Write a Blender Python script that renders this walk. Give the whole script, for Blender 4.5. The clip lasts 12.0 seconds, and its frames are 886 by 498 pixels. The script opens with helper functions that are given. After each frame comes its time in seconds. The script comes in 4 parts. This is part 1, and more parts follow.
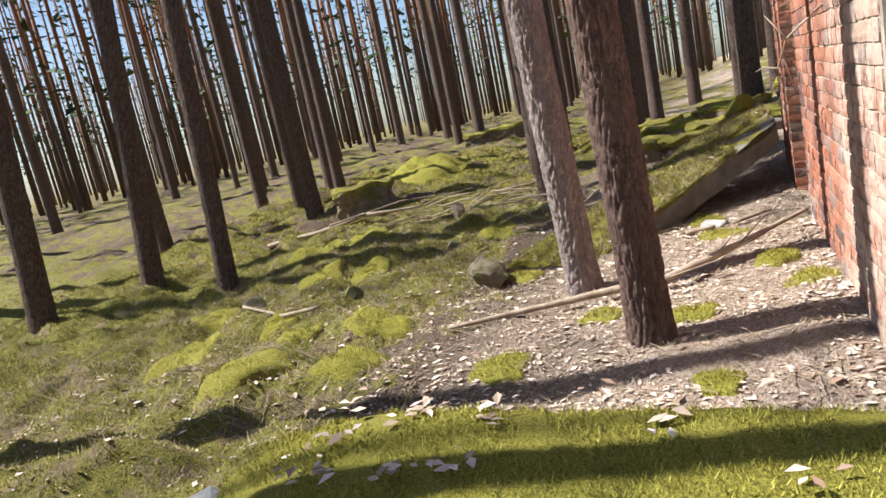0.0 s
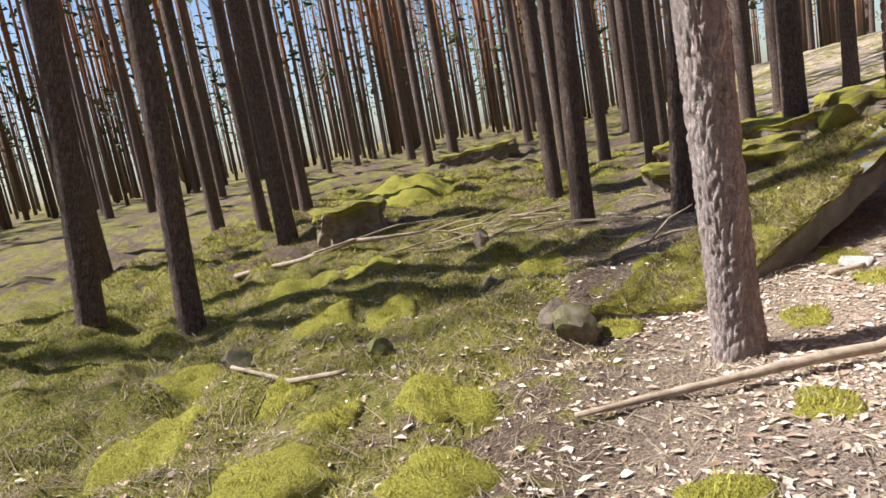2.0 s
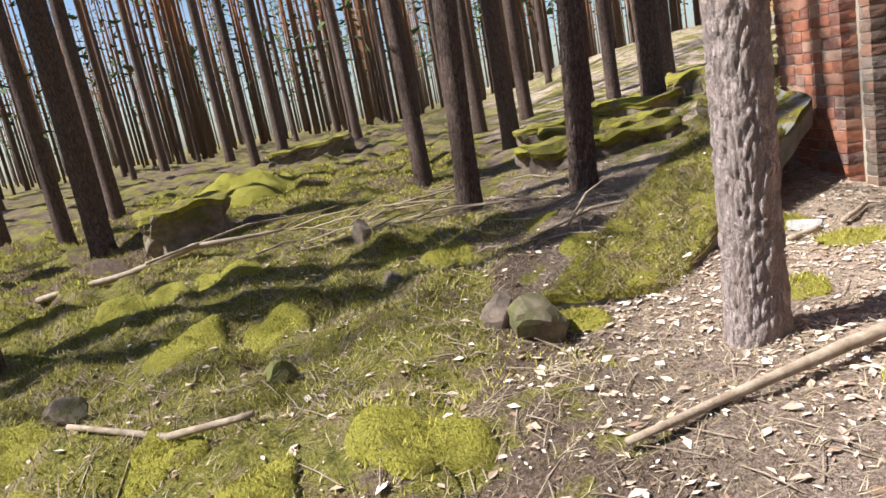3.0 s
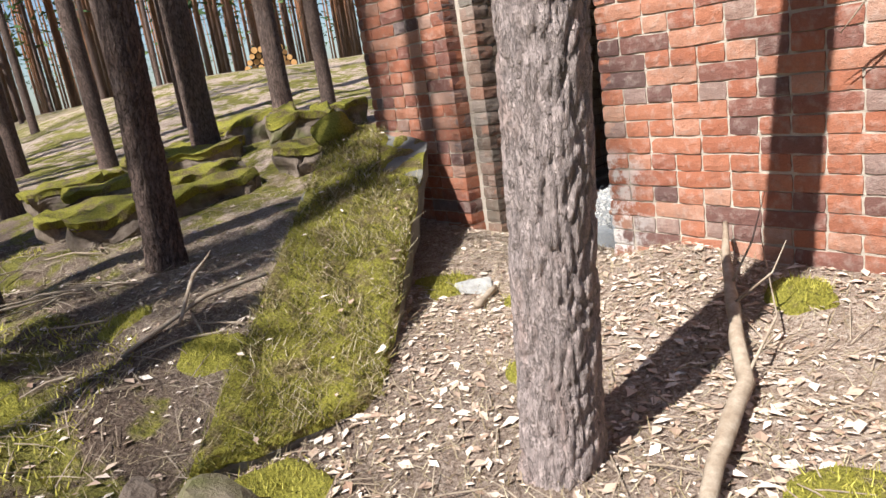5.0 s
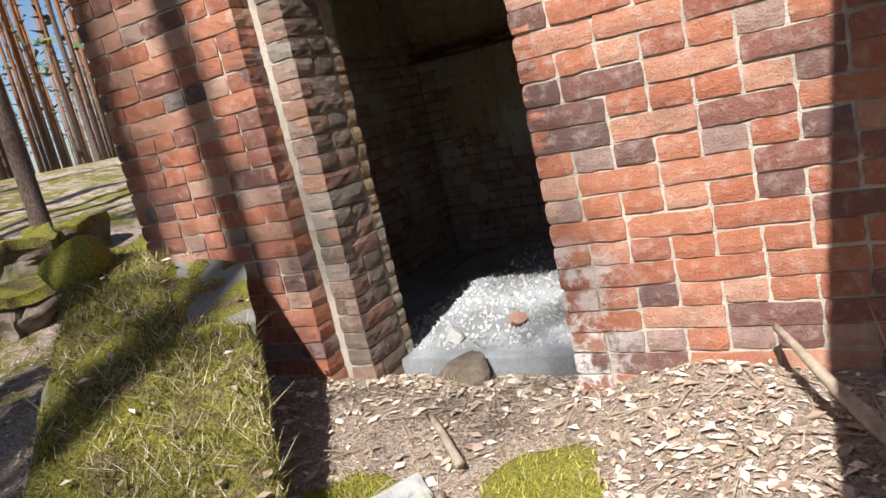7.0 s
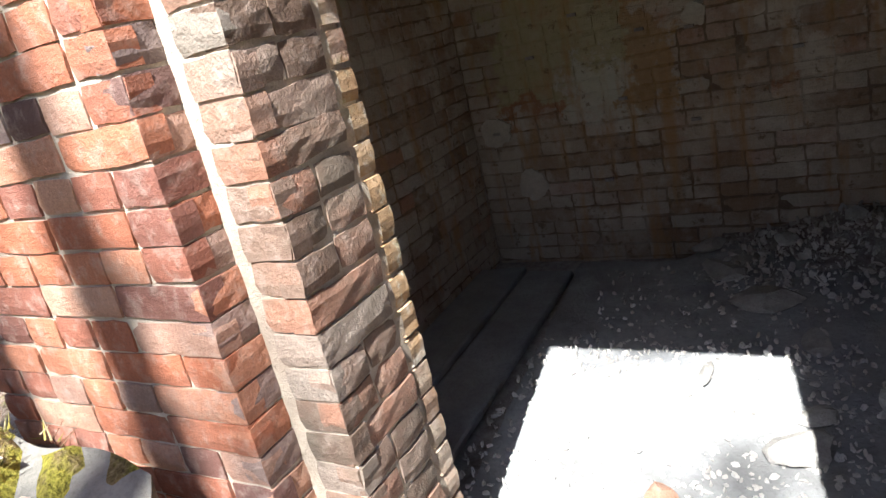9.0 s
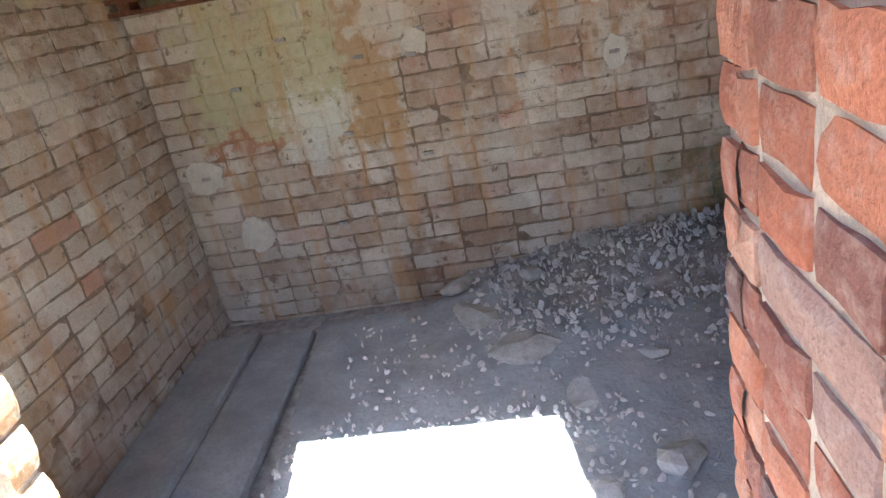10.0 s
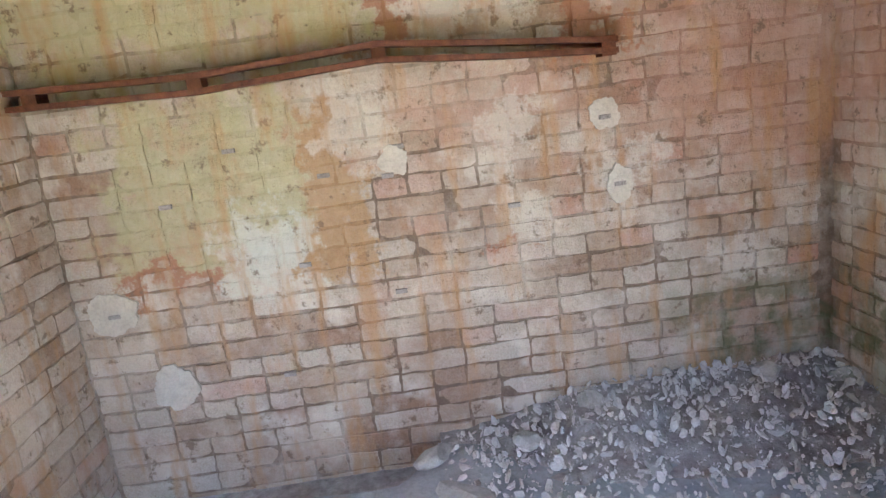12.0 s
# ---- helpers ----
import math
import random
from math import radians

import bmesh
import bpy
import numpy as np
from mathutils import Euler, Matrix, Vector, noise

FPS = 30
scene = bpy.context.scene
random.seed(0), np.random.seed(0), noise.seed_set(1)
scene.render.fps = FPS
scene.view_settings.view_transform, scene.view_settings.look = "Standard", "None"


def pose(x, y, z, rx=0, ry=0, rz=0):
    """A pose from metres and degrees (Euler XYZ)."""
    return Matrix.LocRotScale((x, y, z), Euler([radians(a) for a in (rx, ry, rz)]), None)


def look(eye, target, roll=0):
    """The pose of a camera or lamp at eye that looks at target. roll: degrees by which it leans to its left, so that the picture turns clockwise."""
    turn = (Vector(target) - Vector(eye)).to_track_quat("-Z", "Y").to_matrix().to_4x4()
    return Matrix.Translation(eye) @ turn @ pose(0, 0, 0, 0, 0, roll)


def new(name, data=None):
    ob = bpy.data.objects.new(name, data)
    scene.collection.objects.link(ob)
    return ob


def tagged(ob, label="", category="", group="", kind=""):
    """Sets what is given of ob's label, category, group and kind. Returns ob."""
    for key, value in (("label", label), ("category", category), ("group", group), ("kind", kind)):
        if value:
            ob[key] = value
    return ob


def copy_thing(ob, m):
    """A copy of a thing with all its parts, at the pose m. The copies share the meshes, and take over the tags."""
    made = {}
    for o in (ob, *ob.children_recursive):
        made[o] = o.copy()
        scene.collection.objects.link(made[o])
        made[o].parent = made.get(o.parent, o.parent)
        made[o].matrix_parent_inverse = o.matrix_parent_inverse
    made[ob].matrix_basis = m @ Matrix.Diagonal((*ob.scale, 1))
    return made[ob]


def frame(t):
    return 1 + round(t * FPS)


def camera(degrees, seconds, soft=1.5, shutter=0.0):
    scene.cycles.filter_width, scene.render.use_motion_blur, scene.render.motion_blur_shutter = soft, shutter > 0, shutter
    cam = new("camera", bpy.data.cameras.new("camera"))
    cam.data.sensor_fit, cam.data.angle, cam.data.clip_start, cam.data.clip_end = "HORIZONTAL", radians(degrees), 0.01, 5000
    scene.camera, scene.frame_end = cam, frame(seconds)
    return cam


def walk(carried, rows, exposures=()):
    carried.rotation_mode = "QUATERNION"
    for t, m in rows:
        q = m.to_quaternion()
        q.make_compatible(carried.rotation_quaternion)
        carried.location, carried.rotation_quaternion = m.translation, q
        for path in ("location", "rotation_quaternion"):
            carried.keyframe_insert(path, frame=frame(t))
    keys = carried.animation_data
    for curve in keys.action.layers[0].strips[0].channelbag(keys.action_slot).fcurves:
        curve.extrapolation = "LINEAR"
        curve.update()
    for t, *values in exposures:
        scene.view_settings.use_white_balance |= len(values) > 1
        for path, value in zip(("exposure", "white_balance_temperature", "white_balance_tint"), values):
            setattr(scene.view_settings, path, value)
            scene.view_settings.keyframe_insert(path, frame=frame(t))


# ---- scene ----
cam = camera(65.6, 12.0)
PATH = [
    (0, (-0.353, -0.527, 1.969), (-1.157, 1.265, 1.59), -11.9),
    (0.5, (-0.761, -0.282, 1.977), (-1.527, 1.525, 1.593), -10.6),
    (1, (-1.007, -0.071, 1.945), (-1.713, 1.766, 1.587), -10.4),
    (1.5, (-1.323, 0.245, 1.928), (-1.984, 2.102, 1.591), -10.2),
    (2, (-1.642, 0.533, 1.92), (-2.27, 2.401, 1.582), -10.1),
    (2.5, (-1.985, 0.952, 1.852), (-2.524, 2.847, 1.504), -11.4),
    (3, (-2.421, 1.312, 1.759), (-2.532, 3.264, 1.34), -10.8),
    (3.5, (-2.596, 1.691, 1.791), (-2.083, 3.538, 1.221), -12.3),
    (3.7, (-2.612, 1.874, 1.822), (-1.944, 3.663, 1.227), -12.2),
    (5.3, (-2.646, 2.915, 1.747), (-1.367, 4.374, 1.263), -9.0),
    (5.5, (-2.639, 3.068, 1.744), (-1.271, 4.447, 1.267), -9.3),
    (6, (-2.536, 3.442, 1.709), (-0.952, 4.58, 1.265), -8.8),
    (6.5, (-2.285, 3.751, 1.703), (-0.609, 4.762, 1.291), -11.3),
    (7, (-2.021, 4.051, 1.745), (-0.331, 5.046, 1.353), -13.0),
    (7.2, (-1.888, 4.202, 1.732), (-0.192, 5.191, 1.351), -13.0),
    (8.8, (-0.833, 4.819, 2.013), (0.709, 5.928, 1.387), -14.9),
    (8.9, (-0.764, 4.886, 2.024), (0.814, 5.948, 1.406), -14.1),
    (9, (-0.688, 4.951, 2.035), (0.921, 5.961, 1.409), -13.3),
    (9.2, (-0.58, 5.022, 2.05), (1.101, 5.915, 1.436), -13.1),
    (9.5, (-0.419, 5.083, 2.069), (1.317, 5.824, 1.406), -12.5),
    (10, (-0.199, 5.086, 2.057), (1.632, 5.388, 1.31), -11.8),
    (10.5, (-0.129, 5.2, 2.056), (1.701, 5.108, 1.255), -9.0),
    (10.6, (-0.119, 5.236, 2.088), (1.708, 5.081, 1.287), -8.0),
    (10.9, (-0.059, 5.311, 2.101), (1.788, 4.983, 1.408), -6.0),
    (11, (-0.017, 5.325, 2.103), (1.845, 4.979, 1.461), -6.2),
    (11.5, (0.209, 5.372, 2.082), (2.114, 4.973, 1.623), -6.4),
    (12, (0.321, 5.455, 2.033), (2.266, 5.4, 1.573), -7.3),
]
walk(cam, [(t, look(eye, target, roll)) for t, eye, target, roll in PATH], [(0.0, 1.25, 5900, 10), (3.7, 1.25, 5900, 10), (5.5, 1.05, 5900, 10), (7.2, 1.05, 5900, 10), (8.8, 1.85, 5900, 10), (9.2, 2.85, 5800, 10), (9.5, 3.9, 5700, 10), (10.0, 5.2, 5500, 10), (10.5, 5.15, 5400, 10), (11.0, 5.75, 5350, 10), (11.5, 6.15, 5300, 10), (12.0, 6.15, 5300, 10)])

# ---- light ----
# the sun stands to the west, half way up, and shines in through the doorway
SUN_DIR = Vector((1.0, 0.165, -1.013 * math.tan(radians(51)))).normalized()
world = bpy.data.worlds.new("sky")
scene.world = world
world.use_nodes = True
wn = world.node_tree.nodes
sky = wn.new("ShaderNodeTexSky")
sky.sky_type = "NISHITA"
sky.sun_disc = False
sky.sun_elevation = radians(51)
sky.sun_rotation = math.atan2(-SUN_DIR.x, -SUN_DIR.y)
world.node_tree.links.new(sky.outputs[0], wn["Background"].inputs[0])
wn["Background"].inputs[1].default_value = 0.06
sun = new("sun", bpy.data.lights.new("sun", "SUN"))
sun.data.energy = 5.0
sun.data.angle = radians(0.53)
sun.data.color = (1.0, 0.93, 0.82)
sun.matrix_world = look((0, 0, 30), Vector((0, 0, 30)) + SUN_DIR)


# ---- materials ----
def material(name, rough=0.9, bump=0.0):
    m = bpy.data.materials.new(name)
    m.use_nodes = True
    nt = m.node_tree
    b = nt.nodes["Principled BSDF"]
    b.inputs["Roughness"].default_value = rough
    b.inputs["Specular IOR Level"].default_value = 0.25
    return m, nt, b


def coords(nt, stretch=(1, 1, 1), source="Object"):
    tc = nt.nodes.new("ShaderNodeTexCoord")
    mp = nt.nodes.new("ShaderNodeMapping")
    mp.inputs["Scale"].default_value = stretch
    nt.links.new(tc.outputs[source], mp.inputs["Vector"])
    return mp.outputs[0]


def place(nt):
    g = nt.nodes.new("ShaderNodeNewGeometry")
    return g.outputs["Position"]


def noise_tex(nt, vec, scale, detail=4, rough=0.6):
    n = nt.nodes.new("ShaderNodeTexNoise")
    n.inputs["Scale"].default_value = scale
    n.inputs["Detail"].default_value = detail
    n.inputs["Roughness"].default_value = rough
    nt.links.new(vec, n.inputs["Vector"])
    return n.outputs["Fac"]


def ramp(nt, fac, stops):
    r = nt.nodes.new("ShaderNodeValToRGB")
    el = r.color_ramp.elements
    while len(el) < len(stops):
        el.new(0.5)
    for e, (p, c) in zip(el, stops):
        e.position = p
        e.color = (*c, 1) if len(c) == 3 else c
    nt.links.new(fac, r.inputs[0])
    return r.outputs[0]


def step(nt, fac, lo, hi):
    r = nt.nodes.new("ShaderNodeMapRange")
    r.inputs[1].default_value, r.inputs[2].default_value = lo, hi
    nt.links.new(fac, r.inputs[0])
    return r.outputs[0]


def mix(nt, fac, a, b, kind="MIX"):
    n = nt.nodes.new("ShaderNodeMix")
    n.data_type, n.blend_type = "RGBA", kind
    for sock, v in ((n.inputs[0], fac), (n.inputs[6], a), (n.inputs[7], b)):
        if isinstance(v, (int, float)):
            sock.default_value = v
        elif isinstance(v, tuple):
            sock.default_value = (*v, 1)
        else:
            nt.links.new(v, sock)
    return n.outputs[2]


def bumped(nt, b, height, strength, dist):
    n = nt.nodes.new("ShaderNodeBump")
    n.inputs["Strength"].default_value = strength
    n.inputs["Distance"].default_value = dist
    nt.links.new(height, n.inputs["Height"])
    nt.links.new(n.outputs[0], b.inputs["Normal"])


def math_node(nt, op, a, b=0.0):
    n = nt.nodes.new("ShaderNodeMath")
    n.operation = op
    for sock, v in zip(n.inputs, (a, b)):
        if isinstance(v, (int, float)):
            sock.default_value = v
        else:
            nt.links.new(v, sock)
    return n.outputs[0]


def sort_random(nt, which="Object"):
    if which == "Object":
        return nt.nodes.new("ShaderNodeObjectInfo").outputs["Random"]
    return nt.nodes.new("ShaderNodeNewGeometry").outputs["Random Per Island"]


def ground_material():
    m, nt, b = material("forest_floor", 0.95)
    p = place(nt)
    big = noise_tex(nt, p, 0.9, 5, 0.65)
    mid = noise_tex(nt, p, 4.5, 5, 0.65)
    fine = noise_tex(nt, p, 70, 4, 0.75)
    xyz = nt.nodes.new("ShaderNodeSeparateXYZ")
    nt.links.new(p, xyz.inputs[0])
    spot = noise_tex(nt, p, 13, 5, 0.7)
    moss = ramp(nt, fine, [(0.25, (0.045, 0.042, 0.012)), (0.5, (0.21, 0.19, 0.036)), (0.75, (0.41, 0.365, 0.085))])
    moss = mix(nt, math_node(nt, "MULTIPLY", step(nt, spot, 0.5, 0.66), 0.75), moss, mix(nt, fine, (0.030, 0.032, 0.009), (0.10, 0.10, 0.022)))
    moss = mix(nt, step(nt, mid, 0.50, 0.64), moss, mix(nt, fine, (0.10, 0.07, 0.035), (0.40, 0.31, 0.17)))
    litter = ramp(nt, fine, [(0.29, (0.12, 0.076, 0.054)), (0.46, (0.44, 0.325, 0.25)), (0.68, (0.74, 0.63, 0.53))])
    litter = mix(nt, math_node(nt, "MULTIPLY", step(nt, spot, 0.48, 0.66), 0.6), litter, mix(nt, fine, (0.08, 0.05, 0.035), (0.34, 0.23, 0.16)))
    # brown needle litter further out, also darkened in colour for the shadow there
    needles = ramp(nt, fine, [(0.28, (0.035, 0.023, 0.016)), (0.5, (0.14, 0.095, 0.068)), (0.72, (0.32, 0.25, 0.19))])
    litter = mix(nt, step(nt, math_node(nt, "ADD", xyz.outputs[0], math_node(nt, "MULTIPLY", big, 1.2)), -1.6, -0.1), needles, litter)
    # bare leaf litter lies along the ruin, moss further out
    near = math_node(nt, "ADD", step(nt, xyz.outputs[0], -3.6, -1.4), -0.55)
    near = math_node(nt, "MULTIPLY", near, step(nt, xyz.outputs[1], 8.0, 5.4))
    score = math_node(nt, "ADD", math_node(nt, "MULTIPLY", near, 0.42), math_node(nt, "ADD", math_node(nt, "MULTIPLY", big, 0.6), math_node(nt, "MULTIPLY", mid, 0.55)))
    nt.links.new(mix(nt, step(nt, score, 0.545, 0.605), moss, litter), b.inputs["Base Color"])
    bumped(nt, b, math_node(nt, "ADD", math_node(nt, "ADD", math_node(nt, "MULTIPLY", mid, 2.0), spot), fine), 1.0, 0.035)
    return m


def moss_material(name, dry=0.0):
    m, nt, b = material(name, 0.95)
    p = place(nt)
    fine = noise_tex(nt, p, 95, 4, 0.75)
    mid = noise_tex(nt, p, 7, 5, 0.65)
    green = ramp(nt, fine, [(0.28, (0.07, 0.065, 0.012)), (0.5, (0.29, 0.265, 0.038)), (0.75, (0.52, 0.46, 0.09))])
    straw = ramp(nt, fine, [(0.28, (0.05, 0.035, 0.015)), (0.5, (0.20, 0.15, 0.06)), (0.75, (0.46, 0.37, 0.2))])
    nt.links.new(mix(nt, step(nt, mid, 0.62 - dry, 0.72 - dry), green, straw), b.inputs["Base Color"])
    bumped(nt, b, math_node(nt, "ADD", math_node(nt, "MULTIPLY", mid, 1.5), fine), 1.0, 0.025)
    return m


def blade_material(name, low, mid_c, high):
    m, nt, b = material(name, 0.8)
    r = sort_random(nt, "Island")
    nt.links.new(ramp(nt, r, [(0.0, low), (0.5, mid_c), (1.0, high)]), b.inputs["Base Color"])
    return m


def bark_material(name, tone, carved=False):
    """Plated bark; on a carved trunk the mesh has the fissures and the material only the grain."""
    m, nt, b = material(name, 0.92)
    v = coords(nt, (1, 1, 0.30))
    vor = nt.nodes.new("ShaderNodeTexVoronoi")
    vor.feature = "DISTANCE_TO_EDGE"
    vor.inputs["Scale"].default_value = 75 if carved else 34
    warp = mix(nt, 0.12, v, noise_tex(nt, v, 22, 4, 0.7), "ADD")
    nt.links.new(warp, vor.inputs["Vector"])
    crack = step(nt, vor.outputs["Distance"], 0.01, 0.13)
    crack = math_node(nt, "MAXIMUM", crack, step(nt, noise_tex(nt, coords(nt), 26, 4, 0.7), 0.50, 0.62))
    fine = noise_tex(nt, coords(nt, (1, 1, 0.5)), 130, 5, 0.75)
    scale = noise_tex(nt, coords(nt, (1, 1, 0.45)), 38, 5, 0.72)
    plate = ramp(nt, scale, [(0.28, tuple(c * 0.45 for c in tone)), (0.5, tone), (0.70, tuple(min(1, c * 1.5) for c in tone))])
    rust = math_node(nt, "MULTIPLY", step(nt, noise_tex(nt, v, 9, 4), 0.5, 0.68), 0.45)
    plate = mix(nt, rust, plate, (tone[0] * 0.95, tone[1] * 0.72, tone[2] * 0.62))
    lichen = mix(nt, math_node(nt, "MULTIPLY", step(nt, noise_tex(nt, coords(nt), 3, 4), 0.54, 0.72), 0.45), plate, tuple(0.4 * c + 0.12 for c in tone))
    deep = 0.55 if carved else 0.32
    col = mix(nt, crack, tuple(c * deep for c in tone), mix(nt, step(nt, fine, 0.3, 0.7), mix(nt, 0.5, lichen, tuple(c * 0.3 for c in tone)), lichen))
    # the upper stem is bare and orange
    xyz = nt.nodes.new("ShaderNodeSeparateXYZ")
    nt.links.new(coords(nt), xyz.inputs[0])
    up = step(nt, xyz.outputs[2], 4.5, 9.0)
    nt.links.new(mix(nt, up, col, mix(nt, fine, (0.18, 0.075, 0.035), (0.42, 0.20, 0.10))), b.inputs["Base Color"])
    bumped(nt, b, math_node(nt, "ADD", math_node(nt, "MULTIPLY", crack, 0.5 if carved else 1.0), math_node(nt, "ADD", fine, scale)), 1.0, 0.008)
    return m


def brick_material(name, stops, which="Object", grime=(0.10, 0.075, 0.065), grime_amount=(0.5, 0.8), pale=None, algae=False):
    m, nt, b = material(name, 0.93)
    p = place(nt)
    r = sort_random(nt, which)
    base = ramp(nt, r, stops)
    fine = noise_tex(nt, p, 160, 4, 0.7)
    mid = noise_tex(nt, p, 24, 4, 0.65)
    big = noise_tex(nt, p, 2.6, 5, 0.65)
    col = mix(nt, step(nt, fine, 0.3, 0.75), mix(nt, 0.45, base, (0.07, 0.03, 0.02)), base)
    col = mix(nt, math_node(nt, "MULTIPLY", step(nt, mid, 0.5, 0.75), 0.45), col, (0.52, 0.43, 0.37))
    col = mix(nt, math_node(nt, "MULTIPLY", step(nt, big, *grime_amount), 0.75), col, grime)
    if name.startswith("red_brick"):
        # the wall's open end is paler: grazing-sun glare put into the colour, with spalling
        sep = nt.nodes.new("ShaderNodeSeparateXYZ")
        nt.links.new(p, sep.inputs[0])
        glare_wear = math_node(nt, "MULTIPLY", step(nt, math_node(nt, "ADD", sep.outputs[1], math_node(nt, "MULTIPLY", big, 0.8)), 3.75, 3.3), step(nt, noise_tex(nt, p, 6, 5, 0.7), 0.36, 0.56))
        col = mix(nt, math_node(nt, "MULTIPLY", glare_wear, 0.8), col, mix(nt, mid, (0.50, 0.36, 0.28), (0.66, 0.55, 0.46)))
        bloom = math_node(nt, "MULTIPLY", step(nt, sep.outputs[1], 4.60, 4.84), step(nt, sep.outputs[1], 5.3, 5.1))
        bloom = math_node(nt, "MULTIPLY", bloom, math_node(nt, "MULTIPLY", step(nt, sep.outputs[2], 1.26, 1.16), step(nt, noise_tex(nt, p, 11, 5, 0.7), 0.46, 0.56)))
        col = mix(nt, math_node(nt, "MULTIPLY", bloom, 0.85), col, (0.70, 0.66, 0.62))
    if pale:
        col = mix(nt, math_node(nt, "MULTIPLY", step(nt, noise_tex(nt, p, 4.2, 5), 0.53, 0.66), 0.7), col, pale)
    if algae:
        # damp green growth in the low corner, limewash bloom, rust runs
        xyz = nt.nodes.new("ShaderNodeSeparateXYZ")
        nt.links.new(p, xyz.inputs[0])
        damp = math_node(nt, "MULTIPLY", step(nt, xyz.outputs[1], 4.75, 4.25), step(nt, xyz.outputs[2], 1.33, 1.03))
        damp = math_node(nt, "MULTIPLY", damp, step(nt, noise_tex(nt, p, 7, 4), 0.42, 0.55))
        col = mix(nt, math_node(nt, "MULTIPLY", damp, 0.8), col, (0.09, 0.115, 0.05))
        edge_y = math_node(nt, "ADD", xyz.outputs[1], math_node(nt, "MULTIPLY", math_node(nt, "SUBTRACT", noise_tex(nt, p, 5, 6, 0.7), 0.5), 0.9))
        edge_z = math_node(nt, "ADD", xyz.outputs[2], math_node(nt, "MULTIPLY", math_node(nt, "SUBTRACT", noise_tex(nt, p, 6.3, 6, 0.7), 0.5), 0.7))

        def zone(y0, y1, z0, z1, amount, soft_edge=0.05):
            a = math_node(nt, "MULTIPLY", step(nt, edge_y, y0, y0 + soft_edge), step(nt, edge_y, y1, y1 - soft_edge))
            c = math_node(nt, "MULTIPLY", step(nt, edge_z, z0, z0 + soft_edge), step(nt, edge_z, z1, z1 - soft_edge))
            return math_node(nt, "MULTIPLY", math_node(nt, "MULTIPLY", a, c), amount)

        lime = math_node(nt, "MULTIPLY", step(nt, noise_tex(nt, p, 1.9, 6, 0.7), 0.46, 0.60), 0.55)
        col = mix(nt, lime, col, mix(nt, fine, (0.50, 0.44, 0.35), (0.66, 0.60, 0.51)))
        olive = mix(nt, mid, (0.36, 0.33, 0.17), (0.52, 0.47, 0.31))
        col = mix(nt, zone(5.84, 6.62, 1.42, 2.14, 0.85, 0.10), col, olive)
        col = mix(nt, zone(5.55, 7.2, 2.20, 3.2, 0.85, 0.08), col, olive)
        col = mix(nt, zone(3.5, 4.75, 1.52, 2.6, 0.55, 0.25), col, mix(nt, mid, (0.36, 0.15, 0.10), (0.52, 0.31, 0.23)))
        col = mix(nt, zone(4.75, 5.6, 1.78, 2.1, 0.5, 0.12), col, (0.47, 0.29, 0.21))
        col = mix(nt, zone(5.82, 6.25, 1.30, 1.70, 0.85, 0.08), col, mix(nt, mid, (0.50, 0.50, 0.42), (0.62, 0.61, 0.54)))
        col = mix(nt, zone(5.62, 5.92, 1.36, 2.06, 0.75, 0.05), col, mix(nt, mid, (0.28, 0.15, 0.06), (0.50, 0.33, 0.16)))
        for y0, y1, z0, z1 in ((5.60, 5.80, 1.78, 2.12), (4.99, 5.17, 1.46, 1.98), (4.58, 4.80, 1.48, 1.76), (5.00, 5.45, 2.18, 2.9), (4.1, 4.4, 1.15, 1.32)):
            col = mix(nt, zone(y0, y1, z0, z1, 0.6, 0.05), col, mix(nt, fine, (0.54, 0.49, 0.41), (0.68, 0.64, 0.56)))
        for y0, y1, z0, z1 in ((5.38, 5.58, 2.16, 2.9), (4.66, 4.95, 2.06, 2.6), (5.05, 5.25, 1.38, 1.46), (6.2, 6.6, 1.40, 1.52)):
            col = mix(nt, zone(y0, y1, z0, z1, 0.75, 0.04), col, (0.33, 0.14, 0.075))
        shift = nt.nodes.new("ShaderNodeMapping")
        shift.inputs["Location"].default_value = (7.3, 3.1, 5.7)
        nt.links.new(p, shift.inputs["Vector"])
        red = math_node(nt, "MULTIPLY", step(nt, noise_tex(nt, shift.outputs[0], 2.6, 6, 0.72), 0.56, 0.68), 0.45)
        col = mix(nt, red, col, mix(nt, mid, (0.36, 0.15, 0.09), (0.50, 0.30, 0.20)))
        spall = math_node(nt, "MULTIPLY", step(nt, noise_tex(nt, shift.outputs[0], 17, 5, 0.7), 0.59, 0.66), 0.75)
        col = mix(nt, spall, col, (0.16, 0.11, 0.075))
        stretch = nt.nodes.new("ShaderNodeMapping")
        stretch.inputs["Scale"].default_value = (1, 1, 0.18)
        nt.links.new(p, stretch.inputs["Vector"])
        run = math_node(nt, "MULTIPLY", step(nt, noise_tex(nt, stretch.outputs[0], 11, 4, 0.6), 0.52, 0.68), 0.65)
        col = mix(nt, run, col, (0.42, 0.24, 0.10))
    nt.links.new(col, b.inputs["Base Color"])
    bumped(nt, b, math_node(nt, "ADD", math_node(nt, "MULTIPLY", mid, 2.0), fine), 0.8, 0.005)
    return m


